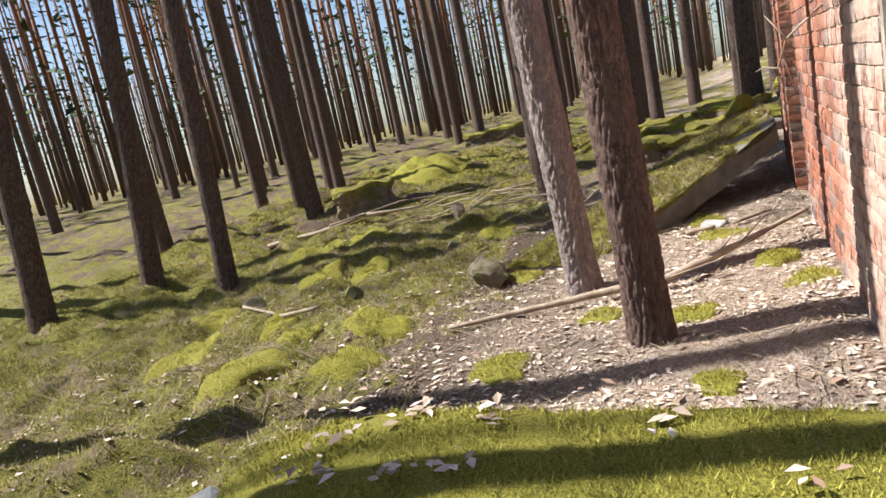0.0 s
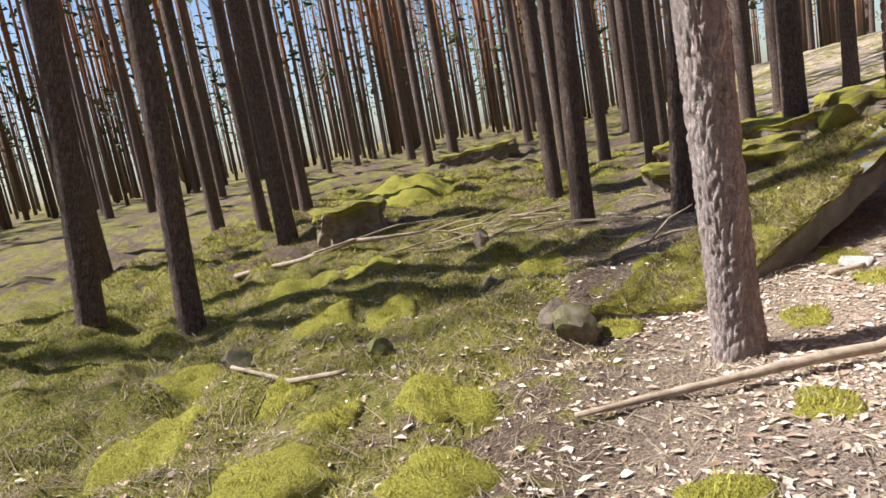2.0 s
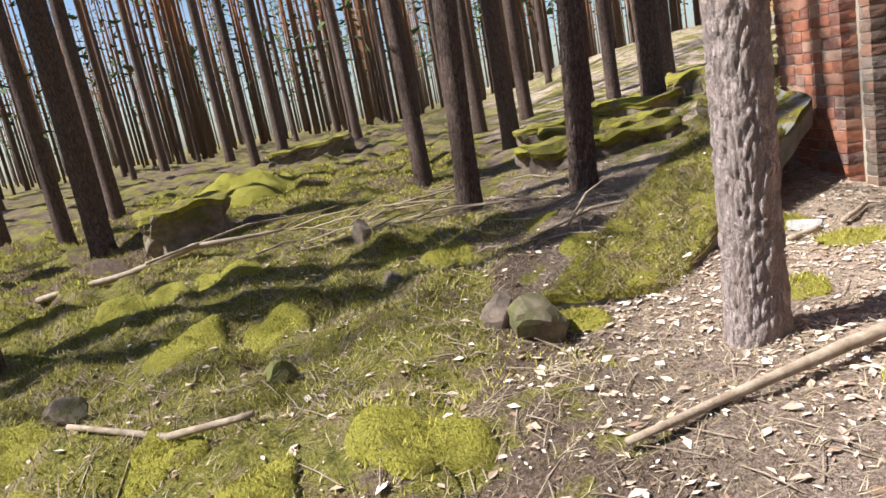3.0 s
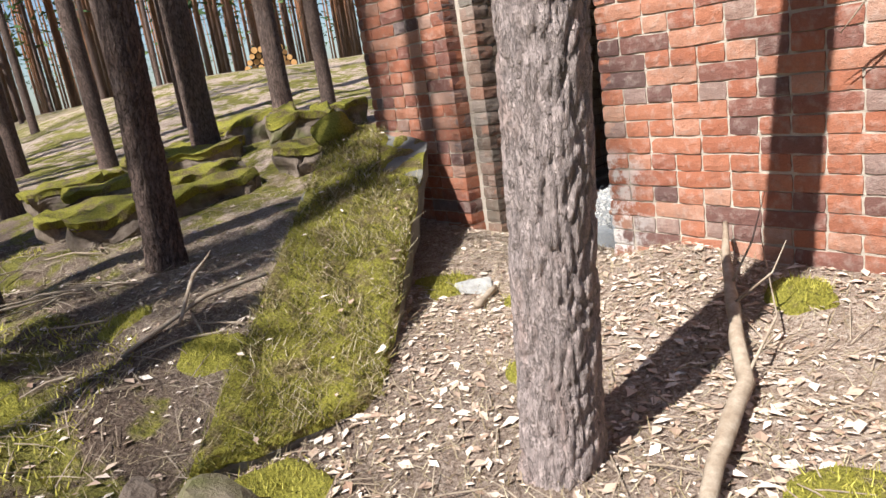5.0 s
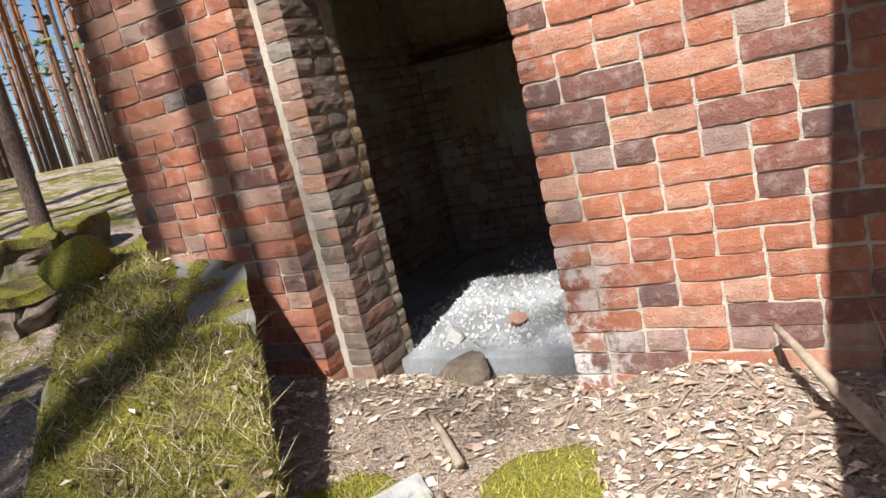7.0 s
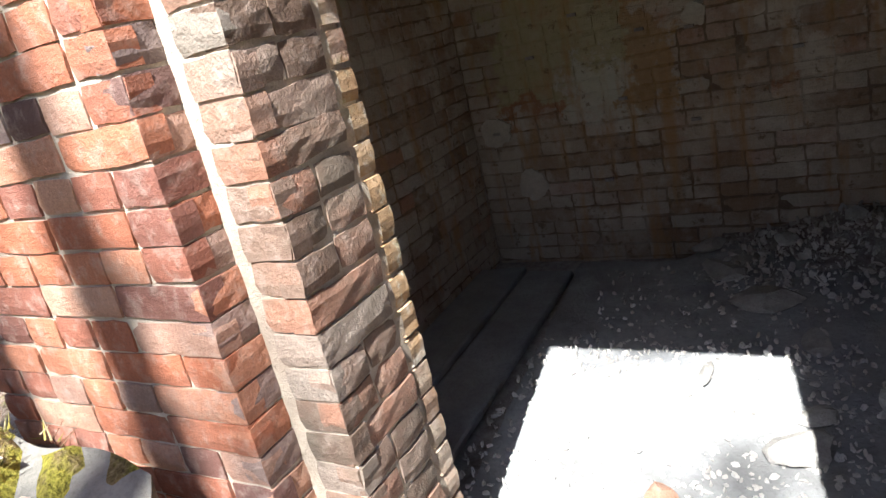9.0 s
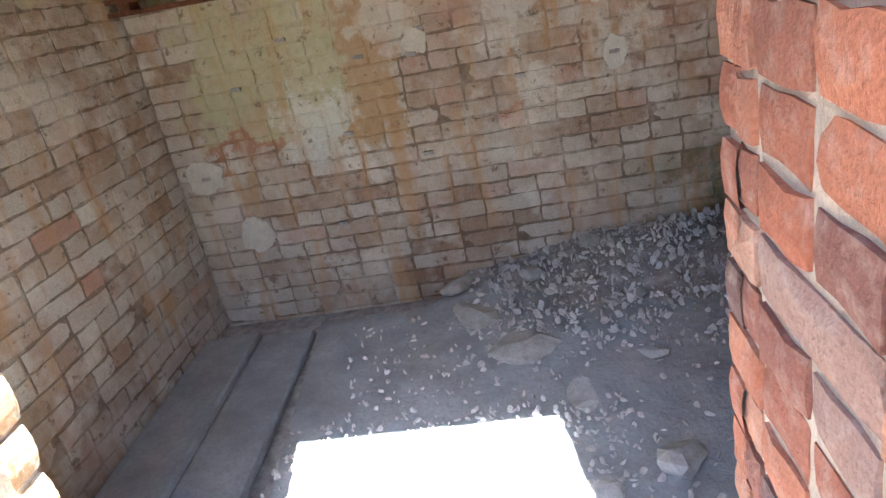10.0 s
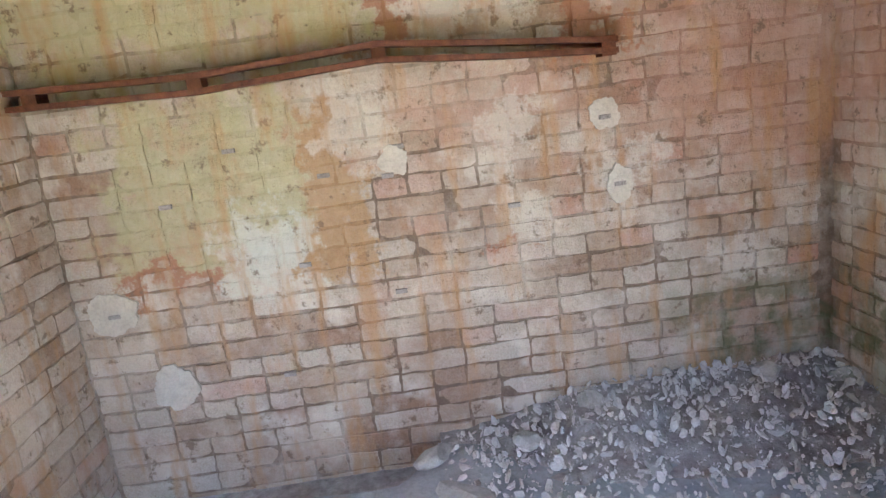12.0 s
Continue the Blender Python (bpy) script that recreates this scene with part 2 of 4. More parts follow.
def plain_material(name, a, c, scale=20, fine_scale=120, rough=0.9, bump=0.004, stain=None):
    m, nt, b = material(name, rough)
    p = place(nt)
    n1 = noise_tex(nt, p, scale, 5, 0.65)
    n2 = noise_tex(nt, p, fine_scale, 4, 0.7)
    col = mix(nt, step(nt, n1, 0.32, 0.68), a, c)
    col = mix(nt, math_node(nt, "MULTIPLY", step(nt, n2, 0.45, 0.75), 0.35), col, tuple(v * 0.45 for v in a))
    if stain:
        col = mix(nt, math_node(nt, "MULTIPLY", step(nt, noise_tex(nt, p, scale * 0.22, 4), 0.5, 0.68), 0.8), col, stain)
    nt.links.new(col, b.inputs["Base Color"])
    bumped(nt, b, math_node(nt, "ADD", n1, n2), 0.8, bump)
    return m


M_GROUND = ground_material()
M_MOSS = moss_material("moss_cushion")
M_MOSS_DRY = moss_material("dry_moss", 0.13)
M_BLADE = blade_material("moss_blades", (0.13, 0.12, 0.016), (0.34, 0.305, 0.045), (0.56, 0.50, 0.11))
# browner, darker copy of the moss blades; the slab's shade is in its colour
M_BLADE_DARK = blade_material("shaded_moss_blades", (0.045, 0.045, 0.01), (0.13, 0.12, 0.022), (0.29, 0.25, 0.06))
M_STRAW = blade_material("straw", (0.14, 0.10, 0.05), (0.34, 0.27, 0.15), (0.55, 0.47, 0.32))
M_LEAF = blade_material("dead_leaves", (0.24, 0.15, 0.10), (0.52, 0.40, 0.31), (0.76, 0.66, 0.56))
M_NEEDLE = blade_material("pine_needles", (0.03, 0.055, 0.02), (0.06, 0.10, 0.03), (0.11, 0.15, 0.05))
M_BARK = bark_material("pine_bark", (0.20, 0.14, 0.115))
M_BARK_RED = bark_material("reddish_pine_bark", (0.25, 0.165, 0.135), True)
M_BARK_GREY = bark_material("grey_pine_bark", (0.50, 0.405, 0.375), True)
RED = [(0.0, (0.13, 0.085, 0.08)), (0.13, (0.27, 0.115, 0.085)), (0.3, (0.43, 0.155, 0.085)), (0.6, (0.49, 0.20, 0.115)), (0.85, (0.56, 0.32, 0.22)), (1.0, (0.24, 0.19, 0.18))]
TAN = [(0.0, (0.32, 0.22, 0.15)), (0.2, (0.46, 0.36, 0.265)), (0.55, (0.55, 0.47, 0.37)), (0.9, (0.61, 0.55, 0.46)), (1.0, (0.50, 0.24, 0.16))]
M_BRICK = brick_material("red_brick", RED)
M_BRICK_J = brick_material("red_brick_far", RED, "Island")
M_BRICK_OLD = brick_material("crumbling_brick", [(0.0, (0.17, 0.12, 0.09)), (0.5, (0.30, 0.21, 0.16)), (0.8, (0.40, 0.20, 0.13)), (1.0, (0.30, 0.27, 0.23))], "Object", (0.16, 0.14, 0.11), (0.42, 0.6))
M_BRICK_IN = brick_material("limewashed_brick", TAN, "Object", (0.30, 0.18, 0.115), (0.47, 0.68), (0.64, 0.60, 0.52), True)
M_BRICK_IN_J = brick_material("limewashed_brick_far", TAN, "Island", (0.30, 0.18, 0.115), (0.47, 0.68), (0.64, 0.60, 0.52), True)
M_MORTAR = plain_material("lime_mortar", (0.42, 0.36, 0.29), (0.58, 0.51, 0.42), 15, 140, 0.92, 0.006, (0.26, 0.21, 0.17))
M_MORTAR_IN = brick_material("limewashed_joints", [(0.0, (0.20, 0.15, 0.11)), (1.0, (0.27, 0.21, 0.155))], "Island", (0.16, 0.11, 0.075), (0.47, 0.68), None, True)
M_CONCRETE = plain_material("concrete", (0.13, 0.125, 0.11), (0.24, 0.23, 0.205), 6, 90, 0.9, 0.005, (0.17, 0.16, 0.13))
M_FLOOR = plain_material("dusty_concrete", (0.30, 0.31, 0.32), (0.42, 0.43, 0.435), 7, 60, 0.92, 0.008, (0.20, 0.20, 0.195))
M_LIME = plain_material("white_lime_patch", (0.50, 0.46, 0.39), (0.63, 0.59, 0.51), 16, 90)
M_RUST = plain_material("rusty_iron", (0.09, 0.035, 0.02), (0.20, 0.085, 0.045), 30, 160, 0.85, 0.003)
M_WOOD = plain_material("dead_wood", (0.26, 0.19, 0.13), (0.46, 0.38, 0.29), 18, 150)
M_CUT = plain_material("fresh_cut_wood", (0.50, 0.26, 0.09), (0.66, 0.40, 0.17), 6, 60)
M_STONE = plain_material("rubble_stone", (0.30, 0.29, 0.27), (0.50, 0.49, 0.46), 14, 110)
M_CHIP = plain_material("plaster_chips", (0.42, 0.40, 0.38), (0.66, 0.64, 0.61), 9, 110)
M_DARKSTONE = plain_material("weathered_stone", (0.12, 0.09, 0.07), (0.28, 0.22, 0.17), 12, 90, 0.95, 0.01, (0.12, 0.13, 0.03))
M_DIRT = plain_material("dark_dirt", (0.24, 0.215, 0.20), (0.46, 0.43, 0.41), 20, 110, 0.95, 0.01)


# ---- mesh helpers ----
def rnd(a, b):
    return random.uniform(a, b)


def mesh_object(name, verts, faces, mat, parent=None, smooth=False, label=""):
    me = bpy.data.meshes.new(name)
    me.from_pydata(verts, [], faces)
    me.materials.append(mat)
    if smooth:
        me.polygons.foreach_set("use_smooth", [True] * len(me.polygons))
    me.update()
    ob = new(name, me)
    ob.parent = parent
    return tagged(ob, label)


def part(name, bm, mat, parent=None, label="", smooth=False):
    me = bpy.data.meshes.new(name)
    bm.to_mesh(me)
    bm.free()
    me.materials.append(mat)
    if smooth:
        me.polygons.foreach_set("use_smooth", [True] * len(me.polygons))
    ob = new(name, me)
    ob.parent = parent
    return tagged(ob, label)


def box_bm(bm, lo, hi):
    x0, y0, z0 = lo
    x1, y1, z1 = hi
    v = [bm.verts.new(c) for c in ((x0, y0, z0), (x1, y0, z0), (x1, y1, z0), (x0, y1, z0), (x0, y0, z1), (x1, y0, z1), (x1, y1, z1), (x0, y1, z1))]
    for f in ((0, 3, 2, 1), (4, 5, 6, 7), (0, 1, 5, 4), (1, 2, 6, 5), (2, 3, 7, 6), (3, 0, 4, 7)):
        bm.faces.new([v[i] for i in f])


def tube(verts, faces, pts, radii, sides=6):
    base = len(verts)
    for i, (p, r) in enumerate(zip(pts, radii)):
        p = Vector(p)
        t = (Vector(pts[min(i + 1, len(pts) - 1)]) - Vector(pts[max(i - 1, 0)])).normalized()
        a = t.orthogonal().normalized()
        c = t.cross(a)
        for k in range(sides):
            w = 2 * math.pi * k / sides
            verts.append(tuple(p + (a * math.cos(w) + c * math.sin(w)) * r))
    for i in range(len(pts) - 1):
        for k in range(sides):
            k2 = (k + 1) % sides
            faces.append((base + i * sides + k, base + i * sides + k2, base + (i + 1) * sides + k2, base + (i + 1) * sides + k))
    faces.append(tuple(base + k for k in reversed(range(sides))))
    faces.append(tuple(base + (len(pts) - 1) * sides + k for k in range(sides)))


def n3(x, y, z=0.0):
    return noise.noise(Vector((x, y, z)))


# ---- ground ----
DOOR_R, DOOR_L = 4.88, 5.82      # the doorway's two sides
FACE, INNER, BACK = 0.09, 0.52, 2.83
SIDE_R, SIDE_L = 3.89, 6.77
FLOOR_Z = 0.69


def smooth01(a, b, v):
    t = min(1.0, max(0.0, (v - a) / (b - a)))
    return t * t * (3 - 2 * t)


def soft(x, y):
    """The lie of the land, without small bumps."""
    z = 0.57 + 0.026 * min(y, 22) + 0.006 * max(-25, min(10, x + 3))
    z += 0.58 * math.exp(-((x - 1.5) / 2.4) ** 2 - ((y - 10.0) / 2.5) ** 2)
    z += 0.10 * math.exp(-((x - 0.1) / 0.6) ** 2) * smooth01(5.0, 4.4, y) * smooth01(1.5, 2.6, y)
    z += 0.12 * math.exp(-((x + 5.8) / 0.7) ** 2 - ((y - 8.6) / 0.6) ** 2)
    z += 0.10 * math.exp(-((x + 6.0) / 1.3) ** 2 - ((y - 12.4) / 1.4) ** 2)
    z -= 0.15 * math.exp(-((x + 6.5) / 2.5) ** 2 - ((y - 4.8) / 3.0) ** 2)
    z -= 0.10 * math.exp(-((x + 2.0) / 0.9) ** 2 - ((y - 4.9) / 0.7) ** 2)
    z -= 0.07 * math.exp(-((x + 1.6) / 1.0) ** 2 - ((y - 4.1) / 0.9) ** 2)
    z += 1.35 * smooth01(10.0, 25.0, y) * smooth01(-3.0, 6.0, x)
    z -= 0.06 * math.exp(-(x / 0.9) ** 2 - ((y - 5.7) / 0.9) ** 2)
    return z


def height(x, y):
    z = soft(x, y)
    far = smooth01(30, 90, math.hypot(x, y))
    moss = smooth01(-1.2, -3.2, x)
    z += (0.07 * n3(x * 0.9, y * 0.9, 3.1) + (0.03 + 0.10 * moss) * n3(x * 2.1, y * 2.1, 7.7)) * (1 - 0.5 * far)
    z += (0.014 + 0.040 * moss) * n3(x * 5.0, y * 5.0, 1.3) + (0.010 + 0.012 * moss) * n3(x * 13, y * 13, 9.2)
    # mounds of moss with narrow hollows between them
    z += moss * (1 - 0.7 * far) * (0.17 * abs(n3(x * 1.35 + 4, y * 1.35, 2.2)) + 0.10 * abs(n3(x * 3.1, y * 3.1, 6.4)) - 0.07)
    if x > -0.3 and 3.6 < y < 7.1:
        inside = smooth01(0.05, 0.70, x) * smooth01(3.6, 3.9, y) * smooth01(7.1, 6.8, y)
        z += (0.52 - z) * inside
    return z


def axis(lo, a, b, hi, fine):
    mid = list(np.arange(a, b, fine))
    out, s, v = [], fine, b
    while v < hi:
        out.append(v)
        s *= 1.07
        v += s
    left, s, v = [], fine, a - fine
    while v > lo:
        left.append(v)
        s *= 1.07
        v -= s
    return [float(c) for c in left[::-1] + mid + out]


gx = axis(-400, -7.5, 1.0, 400, 0.055)
gy = axis(-400, 0.6, 11.5, 400, 0.055)
gv = [(x, y, height(x, y)) for y in gy for x in gx]
W = len(gx)
gf = [(j * W + i, j * W + i + 1, (j + 1) * W + i + 1, (j + 1) * W + i) for j in range(len(gy) - 1) for i in range(W - 1)]
ground = mesh_object("ground", gv, gf, M_GROUND, None, True)
tagged(ground, "forest floor of yellow-green moss, dry leaves and pine needles", "ground", "", "structure")


# ---- the ruin: cores of its walls, floor and roof ----
def core(name, boxes, mat, label):
    bm = bmesh.new()
    for lo, hi in boxes:
        box_bm(bm, lo, hi)
    ob = part(name, bm, mat)
    return tagged(ob, label, "wall", "", "structure")


J = 0.010          # depth of the joints behind the bricks' faces
TOP = 2.95
LINTEL = 2.59
wall_front_right = core("wall_front_right", [((FACE + J, 2.0, 0.2), (0.59 - J, DOOR_R - J, TOP))], M_MORTAR, "weathered red brick outer wall beside the open doorway")
wall_front_left = core("wall_front_left", [((FACE + J, 5.975 + J, 0.2), (0.28, 6.88 - J, TOP)), ((0.19 + J, DOOR_L + J, 0.2), (INNER - J, 6.87 - J, TOP))],
                       M_MORTAR, "stepped red brick pier with a crumbling door reveal")
wall_lintel = core("wall_lintel", [((FACE + J, DOOR_R - J, LINTEL), (INNER - J, DOOR_L + 0.2, TOP))], M_CONCRETE, "concrete lintel above the doorway")
wall_back = core("wall_back", [((BACK + J, SIDE_R - 0.25, 0.1), (BACK + 0.3, SIDE_L + 0.25, TOP))], M_MORTAR_IN, "stained interior brick wall with patches of old plaster")
wall_left = core("wall_left", [((INNER, SIDE_L + J, 0.1), (BACK, SIDE_L + 0.24, TOP))], M_MORTAR_IN, "stained interior brick side wall")
wall_right = core("wall_right", [((INNER, SIDE_R - 0.25, 0.1), (BACK, SIDE_R - J, TOP))], M_MORTAR_IN, "interior brick side wall with red and cream bricks")
bm = bmesh.new()
box_bm(bm, (FACE - 0.05, 1.9, TOP), (BACK + 0.35, SIDE_L + 0.3, TOP + 0.22))
tagged(part("ceiling", bm, M_CONCRETE), "bare concrete roof slab over the ruined room", "ceiling", "", "structure")

# concrete floor, with a lower gutter along one side and the back
bm = bmesh.new()
box_bm(bm, (INNER - 0.1, SIDE_R, 0.35), (BACK + 0.1, SIDE_L + 0.1, 0.56))
tagged(part("gutter_floor", bm, M_DIRT), "dirty lower floor beside the concrete slab", "floor", "", "structure")
NX, NY = 60, 60
fv, ff = [], []
for j in range(NY + 1):
    for i in range(NX + 1):
        u, v = i / NX, j / NY
        x = 0.40 + u * (2.50 - 0.40 + 0.32 * smooth01(5.6, 5.35, 3.86 + v * 2.2))
        y = 3.86 + v * (2.06 + 0.23 * u)
        edge = 0.012 * n3(x * 9, y * 9, 4)
        fv.append((x + (edge if i == NX else 0), y + (edge if j == NY else 0), FLOOR_Z + 0.006 * n3(x * 3, y * 3, 2) + 0.003 * n3(x * 16, y * 16, 5)))
nf = len(fv)
ff += [(j * (NX + 1) + i, j * (NX + 1) + i + 1, (j + 1) * (NX + 1) + i + 1, (j + 1) * (NX + 1) + i) for j in range(NY) for i in range(NX)]
rim = [i for i in range(NX + 1)] + [j * (NX + 1) + NX for j in range(1, NY + 1)] + [NY * (NX + 1) + i for i in range(NX - 1, -1, -1)] + [j * (NX + 1) for j in range(NY - 1, 0, -1)]
fv += [(fv[k][0], fv[k][1], 0.5) for k in rim]
ff += [(rim[a], nf + a, nf + (a + 1) % len(rim), rim[(a + 1) % len(rim)]) for a in range(len(rim))]
floor = mesh_object("floor", fv, ff, M_FLOOR)
tagged(floor, "dusty broken concrete floor slab inside the ruin", "floor", "", "structure")


# ---- stones, slabs and other loose things ----
def rock_mesh(size, seed, mat, flat=1.0, sub=2, angular=0.45):
    bm = bmesh.new()
    bmesh.ops.create_icosphere(bm, subdivisions=sub, radius=1.0)
    off = Vector((seed * 3.1, seed * 1.7, seed * 0.9))
    planes = []
    state = random.Random(seed)
    for _ in range(9):
        d = Vector((state.uniform(-1, 1), state.uniform(-1, 1), state.uniform(-1, 1))).normalized()
        planes.append((d, state.uniform(0.48, 0.78)))
    for v in bm.verts:
        c = v.co.copy()
        for d, k in planes:
            over = c.dot(d) - k
            if over > 0:
                c -= d * over * (0.55 + angular)
        c *= 1.15 + 0.12 * noise.noise(c * 1.7 + off) + 0.06 * noise.noise(c * 6 + off) + 0.03 * noise.noise(c * 14 + off)
        v.co = Vector((c.x * size[0], c.y * size[1], c.z * size[2] * flat))
    return bm


def rock(name, x, y, z, size, seed, mat, label, category="stone", turn=0.0, sub=2):
    ob = part(name, rock_mesh(size, seed, mat, 1.0, sub), mat)
    low = min(v.co.z for v in ob.data.vertices)
    ob.matrix_world = pose(x, y, z - low * 0.55, rnd(-8, 8), rnd(-8, 8), turn)
    return tagged(ob, label, category)


def cushion(x, y, r, h, seed, label="bright green moss cushion on the forest floor", mat=None):
    """A low dome of moss with a ragged edge and a fuzz of short blades."""
    state = random.Random(seed)
    vs, fs = [], []
    rings, seg = 7, 26
    z0 = height(x, y)
    vs.append((0, 0, h))
    for i in range(1, rings + 1):
        for k in range(seg):
            w = 2 * math.pi * k / seg
            rr = r * (i / rings) * (1 + 0.45 * n3(math.cos(w) * 1.3 + seed, math.sin(w) * 1.3, seed * 0.7))
            px, py = rr * math.cos(w), rr * math.sin(w)
            zz = h * math.sqrt(max(0, 1 - (i / rings) ** 2)) + height(x + px, y + py) - z0 - (0.03 if i == rings else 0) + 0.35 * h * n3(px * 12, py * 12, seed)
            vs.append((px, py, zz))
    for k in range(seg):
        fs.append((0, 1 + k, 1 + (k + 1) % seg))
        for i in range(rings - 1):
            a, b = 1 + i * seg + k, 1 + i * seg + (k + 1) % seg
            fs.append((a, a + seg, b + seg, b))
    ob = mesh_object("moss_cushion", vs, fs, mat or M_MOSS, None, True)
    ob.location = (x, y, z0)
    tagged(ob, label, "moss")
    bv, bf = [], []
    for _ in range(int(520 * min(1.0, r / 0.2))):
        q = state.choice(vs)
        c = Vector(q) + Vector((state.uniform(-1, 1), state.uniform(-1, 1), 0)) * r * 0.09
        blade(bv, bf, c, state.uniform(0.012, 0.03), state)
    tagged(mesh_object("moss_fuzz", bv, bf, M_BLADE, ob), "", "", "", "stuff")
    return ob


def blade(vs, fs, c, length, state, wide=0.0022, lean=0.8):
    w = state.uniform(0, 6.28)
    side = Vector((math.cos(w), math.sin(w), 0)) * wide
    tip = Vector((state.uniform(-lean, lean), state.uniform(-lean, lean), 1)) * length
    n = len(vs)
    vs += [tuple(c - side), tuple(c + side), tuple(c + tip)]
    fs.append((n, n + 1, n + 2))


def stick(name, pts, radii, label, mat=None, sides=8, twigs=()):
    vs, fs = [], []
    fine_p, fine_r = [], []
    for i in range(len(pts) - 1):
        for s in range(5):
            t = s / 5
            p = Vector(pts[i]).lerp(Vector(pts[i + 1]), t)
            wob = radii[i] * 0.5
            fine_p.append(p + Vector((n3(p.x * 5, p.y * 5, 1), n3(p.x * 5, p.y * 5, 2), n3(p.x * 5, p.y * 5, 3))) * wob)
            fine_r.append((radii[i] * (1 - t) + radii[i + 1] * t) * (1 + 0.15 * n3(p.x * 9, p.y * 9, 7)))
    fine_p.append(Vector(pts[-1]))
    fine_r.append(radii[-1])
    base = fine_p[0].copy()
    tube(vs, fs, [p - base for p in fine_p], fine_r, sides)
    ob = mesh_object(name, vs, fs, mat or M_WOOD, None, True)
    ob.location = base
    for a in twigs:
        tv, tf = [], []
        tube(tv, tf, [Vector(q) - base for q in a], [0.006 * (1 - 0.8 * i / (len(a) - 1)) for i in range(len(a))], 5)
        mesh_object("twig", tv, tf, mat or M_WOOD, ob, True)
    return tagged(ob, label, "branch")


def on_ground(x, y, up=0.0):
    return (x, y, height(x, y) + up)


# leaning concrete slab, overgrown with moss, propped against the pier
QA, QB, QC, QD = Vector((-2.22, 4.80, 0.61)), Vector((-1.45, 4.80, 0.57)), Vector((-0.01, 6.19, 1.31)), Vector((-0.10, 7.12, 1.47))
slab = new("leaning_slab")
slab.location = (-0.9, 5.6, 0.7)
tagged(slab, "mossy concrete slab leaning on the brick pier", "slab")
NORMAL = (QC - QA).cross(QD - QB).normalized()
if NORMAL.z < 0:
    NORMAL = -NORMAL


def slab_point(u, v, up):
    p = QA.lerp(QB, v).lerp(QD.lerp(QC, v), u)
    return p + NORMAL * up


def slab_sheet(name, mat, thick, up, nu=70, nv=40, rough=0.0, keep=None, label=""):
    vs, fs = [], []
    for layer in (0, 1):
        for i in range(nu + 1):
            for j in range(nv + 1):
                u, v = i / nu, j / nv
                p = slab_point(u, v, 0)
                h = up + rough * (n3(p.x * 6, p.y * 6, 5) + 0.6 * n3(p.x * 17, p.y * 17, 8))
                e = min(u * 2.2, (1 - u) * 2.2, v * 0.9, (1 - v) * 0.9)
                if keep is not None and layer == 0:
                    h -= up * smooth01(0.03, 0.0, e) + 0.06 * (1 - keep(u, v))
                if layer:
                    h = -thick + 0.5 * rough * n3(p.x * 8, p.y * 8, 2)
                q = slab_point(u + 0.02 * n3(p.x * 5, p.y * 5, 1) * (e < 0.02), v + 0.03 * n3(p.x * 5, p.z * 5, 2) * (e < 0.02), h)
                vs.append(tuple(q - slab.location))
    n = (nu + 1) * (nv + 1)
    for i in range(nu):
        for j in range(nv):
            a, b = i * (nv + 1) + j, (i + 1) * (nv + 1) + j
            fs.append((a, a + 1, b + 1, b))
            fs.append((n + a, n + b, n + b + 1, n + a + 1))
    edge = [j for j in range(nv + 1)] + [i * (nv + 1) + nv for i in range(1, nu + 1)] + [nu * (nv + 1) + j for j in range(nv - 1, -1, -1)] + [i * (nv + 1) for i in range(nu - 1, 0, -1)]
    for k in range(len(edge)):
        a, b = edge[k], edge[(k + 1) % len(edge)]
        fs.append((a, n + a, n + b, b))
    return mesh_object(name, vs, fs, mat, slab, False, label)


slab_sheet("concrete_body", M_CONCRETE, 0.20, 0.0, rough=0.008, label="bare grey concrete plate")


def moss_keep(u, v):
    bare = smooth01(0.74, 0.82, u) * smooth01(0.55, 0.68, v) * smooth01(1.02, 0.97, u)
    return max(0.0, min(1.0, 1 - bare + 0.5 * n3(u * 9, v * 6, 4)))


slab_sheet("moss_mat", M_MOSS_DRY, 0.0, 0.035, rough=0.022, keep=moss_keep, label="thick mat of moss and dry grass")
state = random.Random(11)
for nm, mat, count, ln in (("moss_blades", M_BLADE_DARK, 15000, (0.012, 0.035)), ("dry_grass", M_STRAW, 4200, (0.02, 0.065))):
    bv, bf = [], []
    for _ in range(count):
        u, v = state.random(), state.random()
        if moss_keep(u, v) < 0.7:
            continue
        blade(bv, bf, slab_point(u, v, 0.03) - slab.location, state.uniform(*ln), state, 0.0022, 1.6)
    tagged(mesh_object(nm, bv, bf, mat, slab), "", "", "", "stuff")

# broken wall stub under moss, in front of which the walk begins
vs, fs = [], []
NU, NV = 110, 44
for i in range(NU + 1):
    for j in range(NV + 1):
        u, v = i / NU, j / NV
        x = -2.55 + u * 2.66
        w = v * 2 - 1
        yc = 1.50 + 0.05 * (x + 1.2) * -0.6
        y = yc + w * (0.45 + 0.05 * n3(x * 2.3, 0.3, 1))
        prof = (1 - abs(w) ** 5) * smooth01(-2.55, -2.40, x + 0.08 * n3(w * 3, 1, 1))
        low = 0.50
        topz = 0.84 - 0.16 * smooth01(-1.7, -2.5, x) + 0.03 * n3(x * 2, y * 2, 5) + 0.014 * n3(x * 9, y * 9, 3)
        vs.append((x, y, low + (topz - low) * prof))
for i in range(NU):
    for j in range(NV):
        a, b = i * (NV + 1) + j, (i + 1) * (NV + 1) + j
        fs.append((a, b, b + 1, a + 1))
stub = mesh_object("wall_stub", vs, fs, M_MOSS, None, True)
tagged(stub, "broken low wall stub covered with bright moss and leaves", "ruin")
